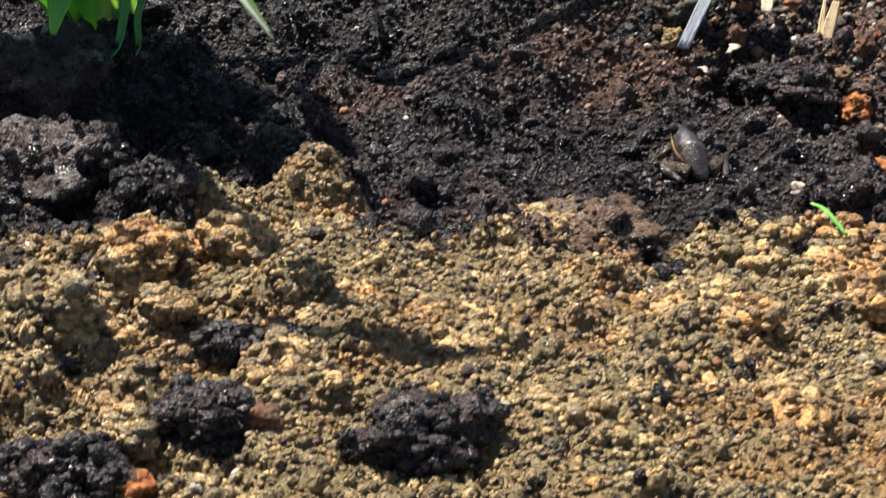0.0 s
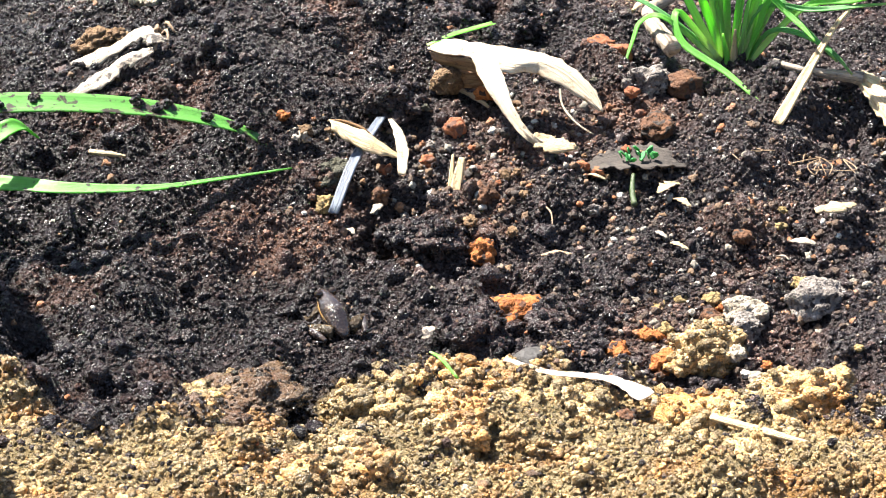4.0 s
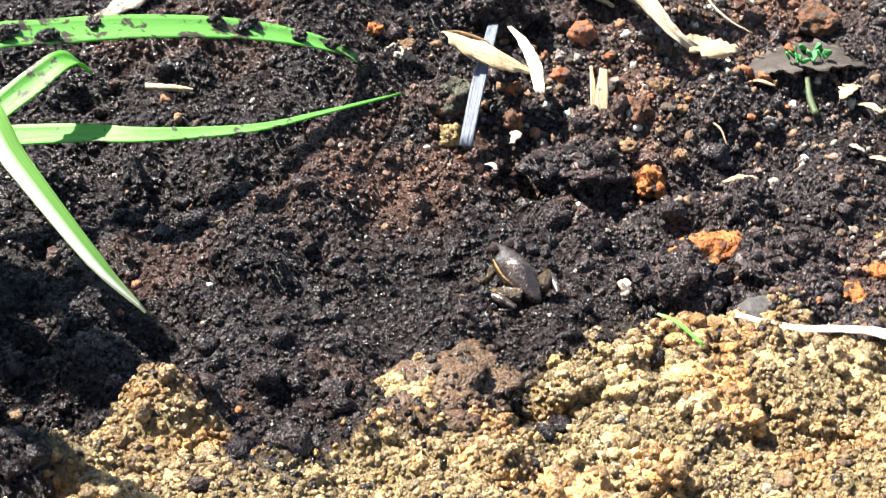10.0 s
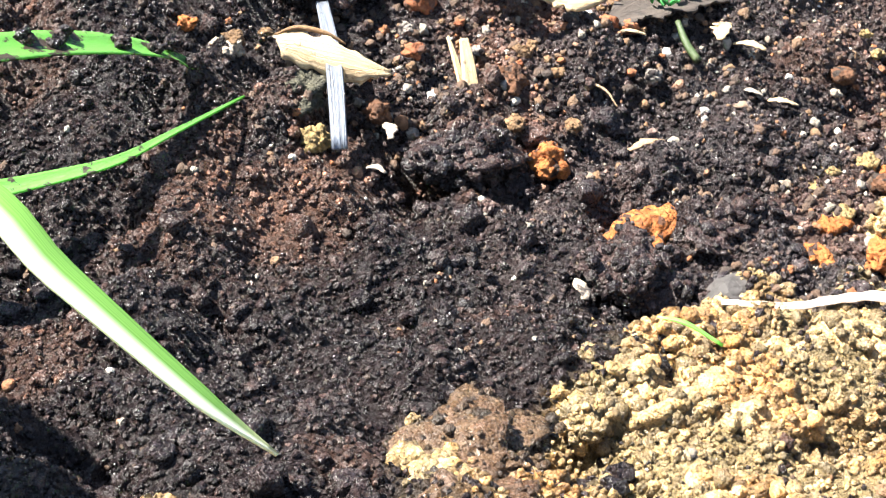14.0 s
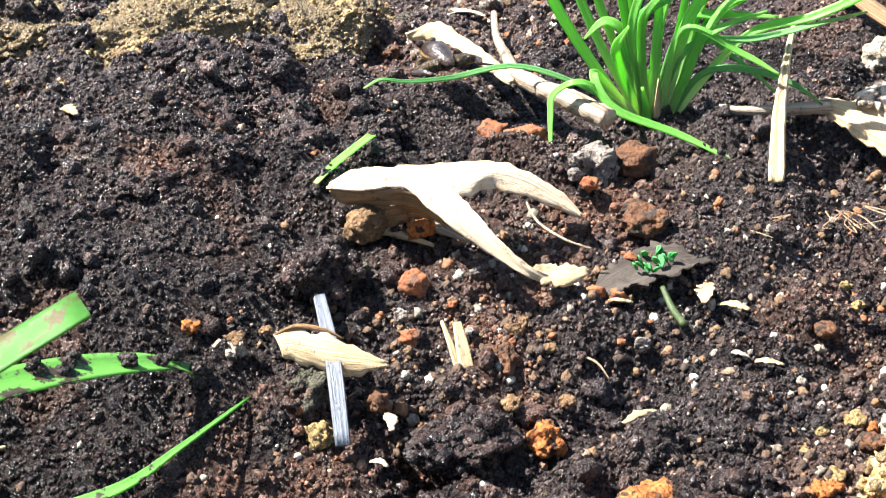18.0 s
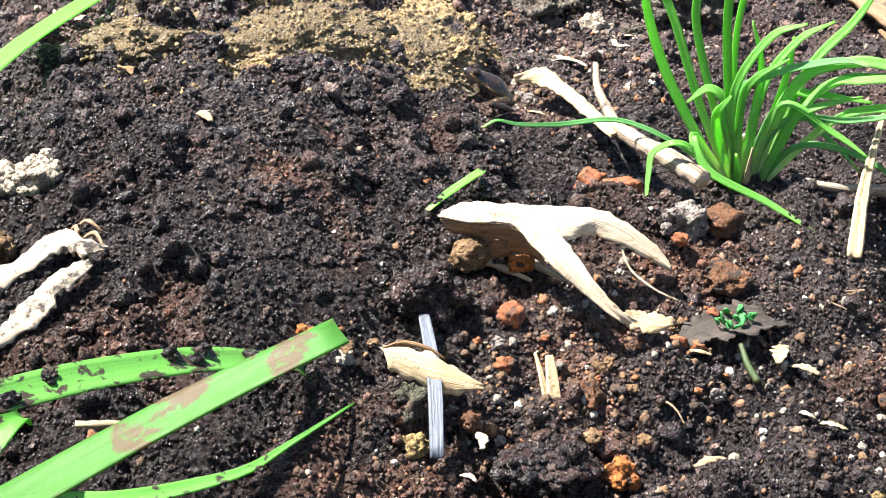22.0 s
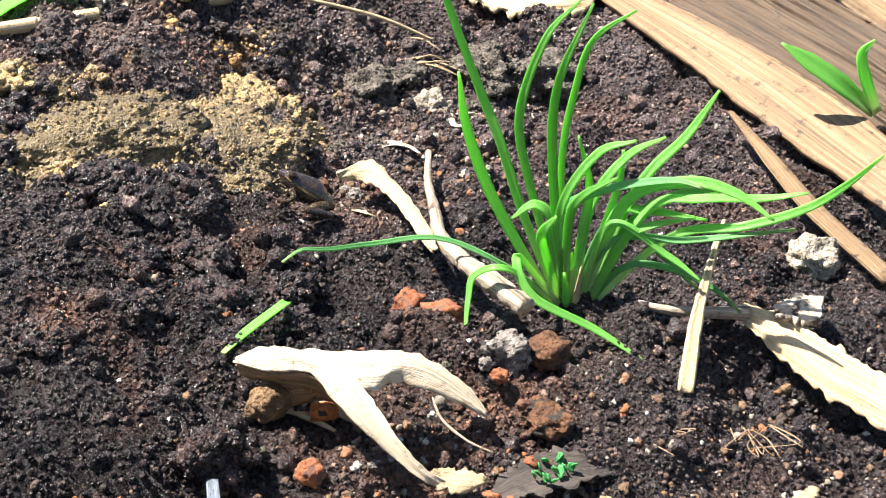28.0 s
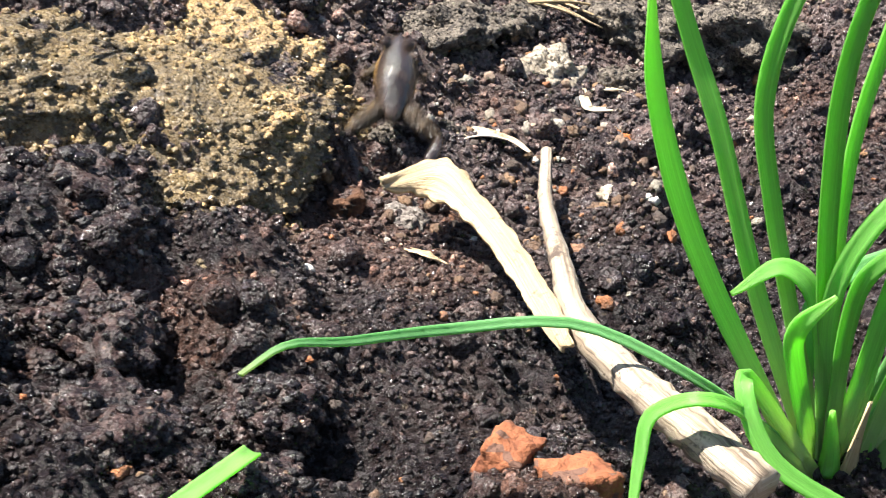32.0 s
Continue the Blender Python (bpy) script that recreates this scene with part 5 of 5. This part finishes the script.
part("blade", ribbon("blade", [(16.11, -2.39, 2.15), (15.62, -2.11, 3.23), (15.52, -1.95, 3.93), (15.76, -2.14, 4.35)], [0.3, 0.4, 0.3, 0.04], SPRIG, 0.04, 0.3, 20, 4, 18, up=(-0.5, -0.45, 0.6)), GREEN, bg)

# ---- bleached leaf pieces ----
for a, b in (
    ([(-15.6, 4.7, 0.6), (-14.9, 4.5, 0.9), (-14.2, 4.2, 1.25), (-13.8, 4.1, 1.55), (-13.3, 3.8, 1.75), (-13.2, 3.3, 1.7), (-12.9, 2.7, 1.6)], [(-15.6, 4.25, 0.45), (-15.0, 4.0, 0.65), (-14.4, 3.8, 1.0), (-13.9, 3.6, 1.3), (-13.6, 3.4, 1.5), (-13.5, 2.9, 1.5), (-13.0, 2.75, 1.55)]),
    ([(-16.4, 2.85, 0.15), (-15.7, 2.75, 0.45), (-15.3, 2.9, 0.7), (-14.7, 3.0, 0.9), (-14.3, 3.0, 1.15), (-13.8, 3.0, 1.3), (-13.4, 2.9, 1.4)], [(-16.4, 2.75, 0.05), (-15.8, 2.45, 0.25), (-15.3, 2.35, 0.45), (-14.7, 2.35, 0.65), (-14.4, 2.5, 0.95), (-14.1, 2.5, 1.05), (-13.4, 2.65, 1.3)]),
):
    base = Vector(a[0])
    scrap = new("leaf_scrap", loft("leaf_scrap", a, b, base, 0.04, 0.12, 36, 8, 0.14, len(a)))
    scrap.data.materials.append(WHITE)
    scrap.location = base * CM
    tagged(scrap, "bleached papery leaf scrap flecked with soil", "leaf")
one_ribbon("bark_strip", "white peeling bark strip on tan clay", "bark", [(-8.0, -12.1, -2.5), (-7.2, -13.0, -2.55), (-6.0, -13.8, -2.55), (-5.5, -14.8, -2.6)], [0.14, 0.24, 0.28, 0.55], BARK, curl=0.1, ragged=0.3, n=40)
r = random.Random(77)
for k in range(9):
    x, y, g, q = -13.05 + r.uniform(-0.3, 0.3), 3.5 + r.uniform(-0.45, 0.5), r.uniform(0, 6.28), r.uniform(0.2, 0.4)
    z = base_height(x, y) + 0.45
    one_rod("root_fibre", "orange-brown dry root fibre beside a bleached leaf", "root", [(x - q * math.cos(g), y - q * math.sin(g), z - 0.12), (x, y, z + 0.08), (x + q * math.cos(g + 0.5), y + q * math.sin(g + 0.5), z - 0.15)], [0.04, 0.06, 0.03], ROOT, sides=5, n=8)
one_rod("splinter", "long brown dry splinter on the clay's edge", "splinter", [(-4.8, -16.6, -2.3), (-4.1, -17.7, -2.2), (-3.6, -18.8, -2.0)], [0.08, 0.1, 0.05], STRAW, sides=6)
one_ribbon("grass_clipping", "tiny green grass shred on tan clay", "grass", [(-9.9, -12.2, -1.9), (-9.8, -12.7, -1.85), (-9.6, -13.3, -2.1)], [0.05, 0.1, 0.06], GREEN, curl=0.3, n=10)
one_rod("twig", "short dry twiglet on the soil", "twig", [(-15.9, -0.4, -0.35), (-15.4, -0.8, -0.35), (-15.0, -1.0, -0.4)], [0.08, 0.08, 0.04], STRAW, sides=6, bumpy=0.15)

# ---- sprout and scraps on the right ----
WITHER = straw_material("withered_leaf", [(0.3, (0.035, 0.028, 0.024)), (0.6, (0.075, 0.06, 0.05)), (0.8, (0.13, 0.11, 0.09))], 6, 0.7, (0.035, 0.028, 0.024), 0.5)
LEAFLET = leaf_material("small_leaflet", (0.06, 0.32, 0.09), (0.09, 0.38, 0.12), (0.08, 0.3, 0.08), 0.3, 0.4)
SP = (-1.8, -5.9, -0.9)
sprout = thing("seedling", SP, "dark withered leaf with a sprig of tiny green leaflets", "seedling")
part("withered_leaf", ribbon("withered_leaf", [(-3.2, -5.3, -0.8), (-2.4, -5.6, -0.6), (-1.5, -5.9, -0.52), (-0.5, -6.4, -0.62)], [0.3, 1.0, 1.2, 0.5], SP, 0.04, 0.12, (6, 16), 12, 40, 0.32, 8), WITHER, sprout, "dull brown withered leaf")
part("stem", rod("stem", [(-2.1, -6.4, -0.75), (-2.3, -6.8, -1.05), (-2.4, -7.2, -1.3)], [0.06, 0.08, 0.09], SP, 12, 10), STEM, sprout, "cut hollow green stem")
rng = random.Random(4)
for k in range(14):
    x, y = -1.75 + rng.uniform(-0.45, 0.45), -5.85 + rng.uniform(-0.35, 0.35)
    part("leaflet", ribbon("leaflet", [(x, y, -0.5), (x + rng.uniform(-0.2, 0.2), y + rng.uniform(-0.2, 0.2), -0.34 + rng.uniform(0, 0.08))], [0.05, 0.18, 0.08], SP, 0.03, 0.3, rng.uniform(-30, 30), 3, 6), LEAFLET, sprout)
for k, (x, y, a, m, label) in enumerate([
    (0.9, -10.4, 0.36, WHITE, "white torn petal-like scrap on dark soil"), (0.2, -10.7, 0.2, WHITE, "small white scrap on dark soil"),
    (-1.3, -7.0, 0.5, STRAW, "crumpled tan dry leaf scrap"), (-1.2, -7.6, 0.36, STRAW, "pale curled dry scrap"),
    (-3.0, -5.9, 0.32, STRAW, "pale yellow stem scrap on soil"), (-5.0, -8.0, 0.4, ROOT, "orange-brown dry root bit"),
    (-3.5, -9.0, 0.3, ROOT, "pinkish dry root bit on soil"), (-2.2, -8.4, 0.26, WHITE, "small white papery fleck"),
    (-1.9, -9.0, 0.3, STRAW, "tan papery fleck on soil"), (-9.0, -5.0, 0.36, WHITE, "white chip below the silvery strip"),
    (-9.9, -5.6, 0.22, WHITE, "white chip on reddish soil"), (-5.8, -9.7, 0.3, WHITE, "white crumbly scrap by orange stone"),
    (-9.2, -10.0, 0.36, WHITE, "bright white flat chip on dark soil"), (2.3, -9.6, 0.6, STRAW, "torn brown dry leaf scrap"),
    (-8.3, 8.8, 0.3, HUSK_DARK, "small reddish dry chip"), (-8.2, 5.6, 0.4, STRAW, "short tan stub standing in soil"), (2.6, 4.6, 0.35, STRAW, "thin yellow fibre beside the twig"),
    (4.5, 6.1, 0.45, STRAW, "star-shaped yellow papery scrap"), (9.0, 7.1, 0.6, HUSK, "curled pale shell-like scrap"), (-18.2, -20.6, 0.3, HUSK, "pale yellow dry scrap on tan clay"),
]):
    z, r = base_height(x, y) + 0.22, random.Random(70 + k)
    g = r.uniform(0, 6.28)
    d = Vector((math.cos(g), math.sin(g), 0))
    one_ribbon("scrap", label, "scrap", [Vector((x, y, z)) - d * a, Vector((x, y, z + 0.07)) + Vector((-d.y, d.x, 0)) * a * r.uniform(-0.3, 0.3), Vector((x, y, z - 0.02)) + d * a], [a * 0.3, a * 0.8, a * 0.25], m, curl=r.uniform(-0.2, 0.2), twist=(r.uniform(-15, 15), r.uniform(-25, 25)), across=4, n=12, ragged=0.5, seed=k)
for k, (x, y) in enumerate([(2.9, -8.3), (1.2, -6.9), (2.4, -7.9)]):
    r = random.Random(90 + k)
    for j in range(3):
        z = base_height(x, y) + 0.2
        one_rod("root_fibre", "thin reddish-brown root fibre curled on soil", "root", [(x + r.uniform(-0.7, 0.7), y + r.uniform(-0.7, 0.7), z + r.uniform(0, 0.2)) for _ in range(4)], [0.014, 0.018, 0.008], ROOT, sides=5, n=16)
one_ribbon("long_grass", "long green grass blade arching up from the soil", "grass", [(-14.7, 8.7, 2.0), (-13.5, 9.2, 2.5), (-12.0, 10.1, 3.0), (-9.4, 11.4, 3.5), (-5.3, 13.1, 4.0), (-1.71, 14.11, 4.78), (0.93, 13.71, 5.31), (4.49, 13.69, 5.74)], [0.3, 0.5, 0.6, 0.6, 0.6, 0.55, 0.2], GREEN, curl=0.15, thick=0.035, n=30)

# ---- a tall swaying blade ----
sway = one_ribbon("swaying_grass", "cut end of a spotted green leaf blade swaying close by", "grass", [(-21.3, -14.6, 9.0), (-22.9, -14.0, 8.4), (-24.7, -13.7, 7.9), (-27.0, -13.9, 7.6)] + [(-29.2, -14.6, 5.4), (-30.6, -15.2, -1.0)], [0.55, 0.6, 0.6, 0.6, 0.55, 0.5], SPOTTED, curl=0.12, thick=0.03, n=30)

# ---- crumbs too many to count ----


def walked(x, y):
    """The strip of ground that the walk passes: loose pieces are built there alone."""
    return (x - y * 0.75 < 17) * (x - y * 0.5 > -27) * (y > -23.5) * (x < 20)



def crumbs(name, label, material, count, small, large, seed, want, level=1, power=2.2, proud=0.3, rough=0.6, tries=12):
    r = np.random.RandomState(seed)
    shapes = [np.array([[c / CM for c in v.co] for v in lump_mesh("crumb", (1, 1, 1), seed + s, rough, rough * 0.25, level).vertices]) for s in range(12)]
    faces = np.array(ball(level)[1])
    x, y = r.uniform(-28, 25, count * tries), r.uniform(-23.5, 21, count * tries)
    i, j = np.clip(np.searchsorted(GX, x), 1, len(GX) - 2), np.clip(np.searchsorted(GY, y), 1, len(GY) - 2)
    nor = np.stack([-(HH[i, j] - HH[i - 1, j]) / (GX[i] - GX[i - 1]), -(HH[i, j] - HH[i, j - 1]) / (GY[j] - GY[j - 1]), 1 + 0 * x], -1)
    steep = np.linalg.norm(nor, axis=1)
    keep = np.nonzero(r.rand(len(x)) < want(x, y) * walked(x, y) * np.clip(steep, 1, 3) / 3)[0][:count]
    x, y, i, j, nor = x[keep], y[keep], i[keep], j[keep], nor[keep] / steep[keep][:, None]
    u, v = (x - GX[i - 1]) / (GX[i] - GX[i - 1]), (y - GY[j - 1]) / (GY[j] - GY[j - 1])
    z = (HH[i - 1, j - 1] * (1 - u) + HH[i, j - 1] * u) * (1 - v) + (HH[i - 1, j] * (1 - u) + HH[i, j] * u) * v
    k = len(x)
    s = small * (large / small) ** (r.rand(k) ** power)
    a, wide = r.uniform(0, 6.28, k), r.uniform(0.8, 1.25, (k, 3)) * s[:, None]
    c, d = np.cos(a)[:, None], np.sin(a)[:, None]
    p = np.stack(shapes)[r.randint(12, size=k)] * wide[:, None, :]
    p = np.stack([p[..., 0] * c - p[..., 1] * d, p[..., 0] * d + p[..., 1] * c, p[..., 2]], -1)
    p = p + (np.stack([x, y, z], -1) + nor * (s * proud)[:, None])[:, None, :]
    f = faces[None] + (np.arange(k) * p.shape[1])[:, None, None]
    ob = sheet(name, p.reshape(-1, 3) * CM, f.reshape(-1, 3), material)
    tint = ob.data.color_attributes.new("soil", "FLOAT_COLOR", "POINT")
    red = np.repeat(red_mask(x, y), p.shape[1])
    deep, dry = np.repeat(deep_mask(x, y), p.shape[1]), np.repeat(dry_mask(x, y), p.shape[1])
    tint.data.foreach_set("color", np.stack([0 * red, red, deep, dry], -1).astype(np.float32).ravel())
    return tagged(ob, label, "soil", kind="stuff")


def near_things(x, y):
    """Where loose grit gathers: round the husk, the strip and the scraps."""
    g = np.exp(-(((x + 5.5) / 4.0) ** 2 + ((y + 4.2) / 2.6) ** 2)) + 0.8 * np.exp(-(((x - 1.0) / 4.5) ** 2 + ((y + 9.5) / 3.5) ** 2)) + 0.8 * np.exp(-(((x - 6.5) / 3.0) ** 2 + ((y - 6.0) / 3.0) ** 2))
    return np.clip(0.035 + g + 0.7 * np.exp(-(((x + 4.5) / 3.0) ** 2 + ((y + 12.0) / 2.0) ** 2)), 0, 1)


GRIT, gn, gl, gb = mat("mixed_grit", 0.6, 0.5)
isl = gn.new("ShaderNodeNewGeometry").outputs["Random Per Island"]
hue = ramp(gn, gl, isl, [(0.0, (0.05, 0.035, 0.028)), (0.4, (0.13, 0.075, 0.045)), (0.6, (0.24, 0.14, 0.07)), (0.72, (0.34, 0.12, 0.04)), (0.82, (0.26, 0.23, 0.18)), (0.94, (0.40, 0.36, 0.30)), (1.0, (0.8, 0.76, 0.68))]).outputs["Color"]
gc = gn.new("ShaderNodeNewGeometry").outputs["Position"]
gt = noise_node(gn, gl, 900, 5, 0.7, gc)
gl.new(mixc(gn, gl, 1.0, hue, ramp(gn, gl, gt.outputs["Fac"], [(0.3, (0.5, 0.5, 0.5)), (0.7, (1.3, 1.3, 1.3))]).outputs["Color"], "MULTIPLY"), gb.inputs["Base Color"])
bump(gn, gl, gb, [(gt.outputs["Fac"], 0.002)], 0.8)

crumbs("soil_crumbs", "loose dark soil crumbs of many sizes", SOIL_DARK, 2200, 0.10, 0.26, 3, lambda x, y: 1.0 - 0.9 * tan_mask(x, y), 2, 2.2, 0.3, 0.5)
crumbs("soil_granules", "rounded moist dark soil granules", SOIL_DARK, 90000, 0.036, 0.09, 9, lambda x, y: 1.0 - 0.9 * tan_mask(x, y), 1, 1.4, 0.15, 0.75)
crumbs("soil_grains", "fine dark soil grains", SOIL_DARK, 14000, 0.022, 0.05, 5, lambda x, y: 1.0 - 0.9 * tan_mask(x, y), 1, 1.0, 0.5, 0.4)
crumbs("clay_crumbs", "loose tan sandy clay crumbs", SOIL_TAN, 1800, 0.07, 0.17, 4, lambda x, y: tan_mask(x, y), 2, 2.0, 0.3, 0.6, 45)
crumbs("clay_grains", "rounded tan sandy clay granules", SOIL_TAN, 24000, 0.03, 0.09, 6, lambda x, y: tan_mask(x, y), 1, 1.2, 0.25, 0.65, 45)
crumbs("grit", "tiny mixed brown, orange and white grit", GRIT, 3600, 0.035, 0.12, 7, near_things, 2, 2.0, 0.3, 0.6, 40)

# ---- the frog, facing +x in its own space ----
SKIN = stone_material("frog_skin", [(0.3, (0.010, 0.007, 0.007)), (0.52, (0.028, 0.019, 0.016)), (0.75, (0.085, 0.055, 0.035))], 420, 0.17, 0.00012)
SKIN.node_tree.nodes["Principled BSDF"].inputs["Coat Weight"].default_value = 0.6
SKIN.node_tree.nodes["Principled BSDF"].inputs["Coat Roughness"].default_value = 0.06
SKIN_SIDE = stone_material("frog_flank", [(0.3, (0.018, 0.012, 0.008)), (0.55, (0.055, 0.036, 0.018)), (0.8, (0.20, 0.13, 0.055))], 520, 0.25, 0.0003)
FLANK = stone_material("frog_flank_stripe", [(0.38, (0.04, 0.025, 0.012)), (0.6, (0.30, 0.17, 0.05)), (0.75, (0.42, 0.30, 0.14))], 420, 0.3, 0.0002)
EYE, n_, l_, b_ = mat("frog_eye", 0.05, 0.6)
b_.inputs["Base Color"].default_value = (0.02, 0.012, 0.008, 1)


def frog_body():
    verts, faces = ball(4)
    out = []
    for v in verts:
        x = v.x * 1.05
        taper = 0.62 + 0.38 * math.sin(math.pi * (0.52 + v.x * 0.36)) - 0.16 * max(0, v.x) ** 2
        y, z = v.y * 0.39 * taper, v.z * 0.40 * taper
        z += 0.12 * max(0, v.x) - 0.06 * (v.x < -0.4) * abs(v.x) + 0.08 * math.exp(-((v.x + 0.15) ** 2) * 8) * max(0, v.z)
        out.append((x * CM, y * CM, z * CM))
    me = bpy.data.meshes.new("body")
    me.from_pydata(out, [], faces)
    me.polygons.foreach_set("use_smooth", [True] * len(me.polygons))
    return me


frog = thing("frog", (0, 0, 0), "small wet dark brown frog with ochre flanks", "frog")
frog.scale = (0.84, 0.84, 0.84)
part("body", frog_body(), SKIN, frog)
for s in (1, -1):
    part("flank_stripe", rod("flank_stripe", [(0.8, s * 0.16, 0.14), (0.3, s * 0.29, 0.1), (-0.3, s * 0.3, 0.06), (-0.85, s * 0.14, 0.0)], [0.03, 0.08, 0.08, 0.02], (0, 0, 0), 18, 8), FLANK, frog, "ochre stripe along the flank")
    eye = lump_mesh("eye", (0.13, 0.13, 0.13), 3, 0.02, 0, 3)
    e = part("eye", eye, EYE, frog)
    e.location = Vector((0.64, s * 0.22, 0.31)) * CM
    part("foreleg", rod("foreleg", [(0.45, s * 0.28, -0.1), (0.3, s * 0.5, -0.2), (0.48, s * 0.55, -0.45), (0.7, s * 0.6, -0.5)], [0.12, 0.09, 0.07, 0.04], (0, 0, 0), 16, 8), SKIN_SIDE, frog)
THIGHS = []
for s in (1, -1):
    thigh = part("thigh", rod("thigh", [(0, 0, 0), (0.45, 0, 0.02), (0.85, 0, 0)], [0.2, 0.19, 0.1], (0, 0, 0), 14, 10), SKIN_SIDE, frog, "folded ochre-brown hind thigh")
    shin = part("shin", rod("shin", [(0, 0, 0), (0.45, 0, 0.02), (0.85, 0, 0)], [0.1, 0.13, 0.06], (0, 0, 0), 14, 10), SKIN, thigh)
    foot = part("foot", rod("foot", [(0, 0, 0), (0.4, 0, 0), (0.8, 0, 0)], [0.07, 0.06, 0.03], (0, 0, 0), 12, 8, flat=0.6), SKIN, thigh, "long thin webbed foot")
    THIGHS.append((s, thigh, shin, foot))


def motions():
    def at(x, y, z, yaw, pitch=0.0):
        return pose(x * CM, y * CM, z * CM, 0, -pitch, yaw)

    a, b, c = at(-11.5, -9.5, -1.9, 96, 14), at(-7.1, -0.5, 1.4, 60, 18), at(0.75, 4.85, 1.7, 136, 30)
    walk(frog, [(0, a), (12.4, a), (12.5, at(-13.1, -11.0, -0.6, 98, 25)), (12.6, at(-11.9, -7.2, 0.6, 88, 15)), (12.7, at(-10.8, -4.0, 1.0, 75, -5)), (12.9, b), (17.4, b),
                (17.5, at(-4.9, 0.2, 2.2, 45, 20)), (17.7, at(-3.4, 1.2, 2.4, 42, 5)), (17.8, at(0.6, 2.2, 2.2, 42, 0)), (18.0, at(0.9, 2.9, 1.8, 70, -5)), (18.3, c), (31.8, c), (31.9, at(1.6, 5.6, 1.9, 90, 32)), (32.0, at(4.5, 7.6, 1.9, 48, 25))])
    kick_leaf = Matrix.Translation((0.18 * CM, 0.1 * CM, 0.25 * CM)) @ Matrix.Rotation(radians(-38), 4, Vector((0.7, -0.7, -0.3))) @ pose(0, 0, 0, 0, 0, 14)
    walk(LEAF_BLADE, [(0, kick_leaf), (12.6, kick_leaf), (12.8, Matrix.Identity(4)), (32, Matrix.Identity(4))])
    tucked = Matrix.Translation((-0.95 * CM, 0.1 * CM, -0.32 * CM)) @ pose(0, 0, 0, 0, 0, 38)
    walk(LEAF_ARM, [(0, Matrix.Identity(4)), (12.6, Matrix.Identity(4)), (12.8, tucked), (32, tucked)])
    bent = [(0, 0, 0, 0), (15.5, 0, 0, 0), (21, -1.3, 0.6, -0.4), (23, -1.5, 0.5, -0.8), (25, -2.0, 0.8, -1.0), (26, -2.2, 0.9, -1.2), (32, -2.2, 0.9, -1.2)]
    walk(drooping, [(t, Matrix.Translation(Vector((x, y, z)) * CM)) for t, x, y, z in bent])
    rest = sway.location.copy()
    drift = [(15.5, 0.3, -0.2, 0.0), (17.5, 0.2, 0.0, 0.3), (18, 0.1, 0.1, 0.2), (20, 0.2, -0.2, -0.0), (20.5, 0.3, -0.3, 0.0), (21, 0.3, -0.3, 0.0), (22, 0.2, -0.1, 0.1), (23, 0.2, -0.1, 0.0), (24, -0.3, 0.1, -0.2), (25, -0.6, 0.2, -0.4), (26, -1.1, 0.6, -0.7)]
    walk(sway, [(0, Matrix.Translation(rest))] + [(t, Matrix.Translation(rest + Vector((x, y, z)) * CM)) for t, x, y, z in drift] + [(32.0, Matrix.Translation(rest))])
    for s, thigh, shin, foot in THIGHS:
        hip = (-0.72 * CM, s * 0.26 * CM, -0.06 * CM)
        fold = (Matrix.Translation(hip) @ pose(0, 0, 0, 0, 8, s * 50), pose(0.83 * CM, 0, 0, 0, 0, s * 150), pose(0.1 * CM, s * 0.36 * CM, -0.06 * CM, 0, 10, s * 5))
        kick = (Matrix.Translation(hip) @ pose(0, 0, 0, 0, 12, s * 132), pose(0.83 * CM, 0, 0, 0, 0, s * 66), pose(1.15 * CM, s * 0.74 * CM, 0, 0, 0, s * 40))
        for k, ob in enumerate((thigh, shin, foot)):
            walk(ob, [(0, fold[k]), (12.4, fold[k]), (12.5, kick[k]), (12.65, kick[k]), (12.85, fold[k]), (17.4, fold[k]), (17.5, kick[k]), (17.8, kick[k]), (18.15, fold[k]), (31.8, fold[k]), (31.9, kick[k]), (32.0, kick[k])])


motions()
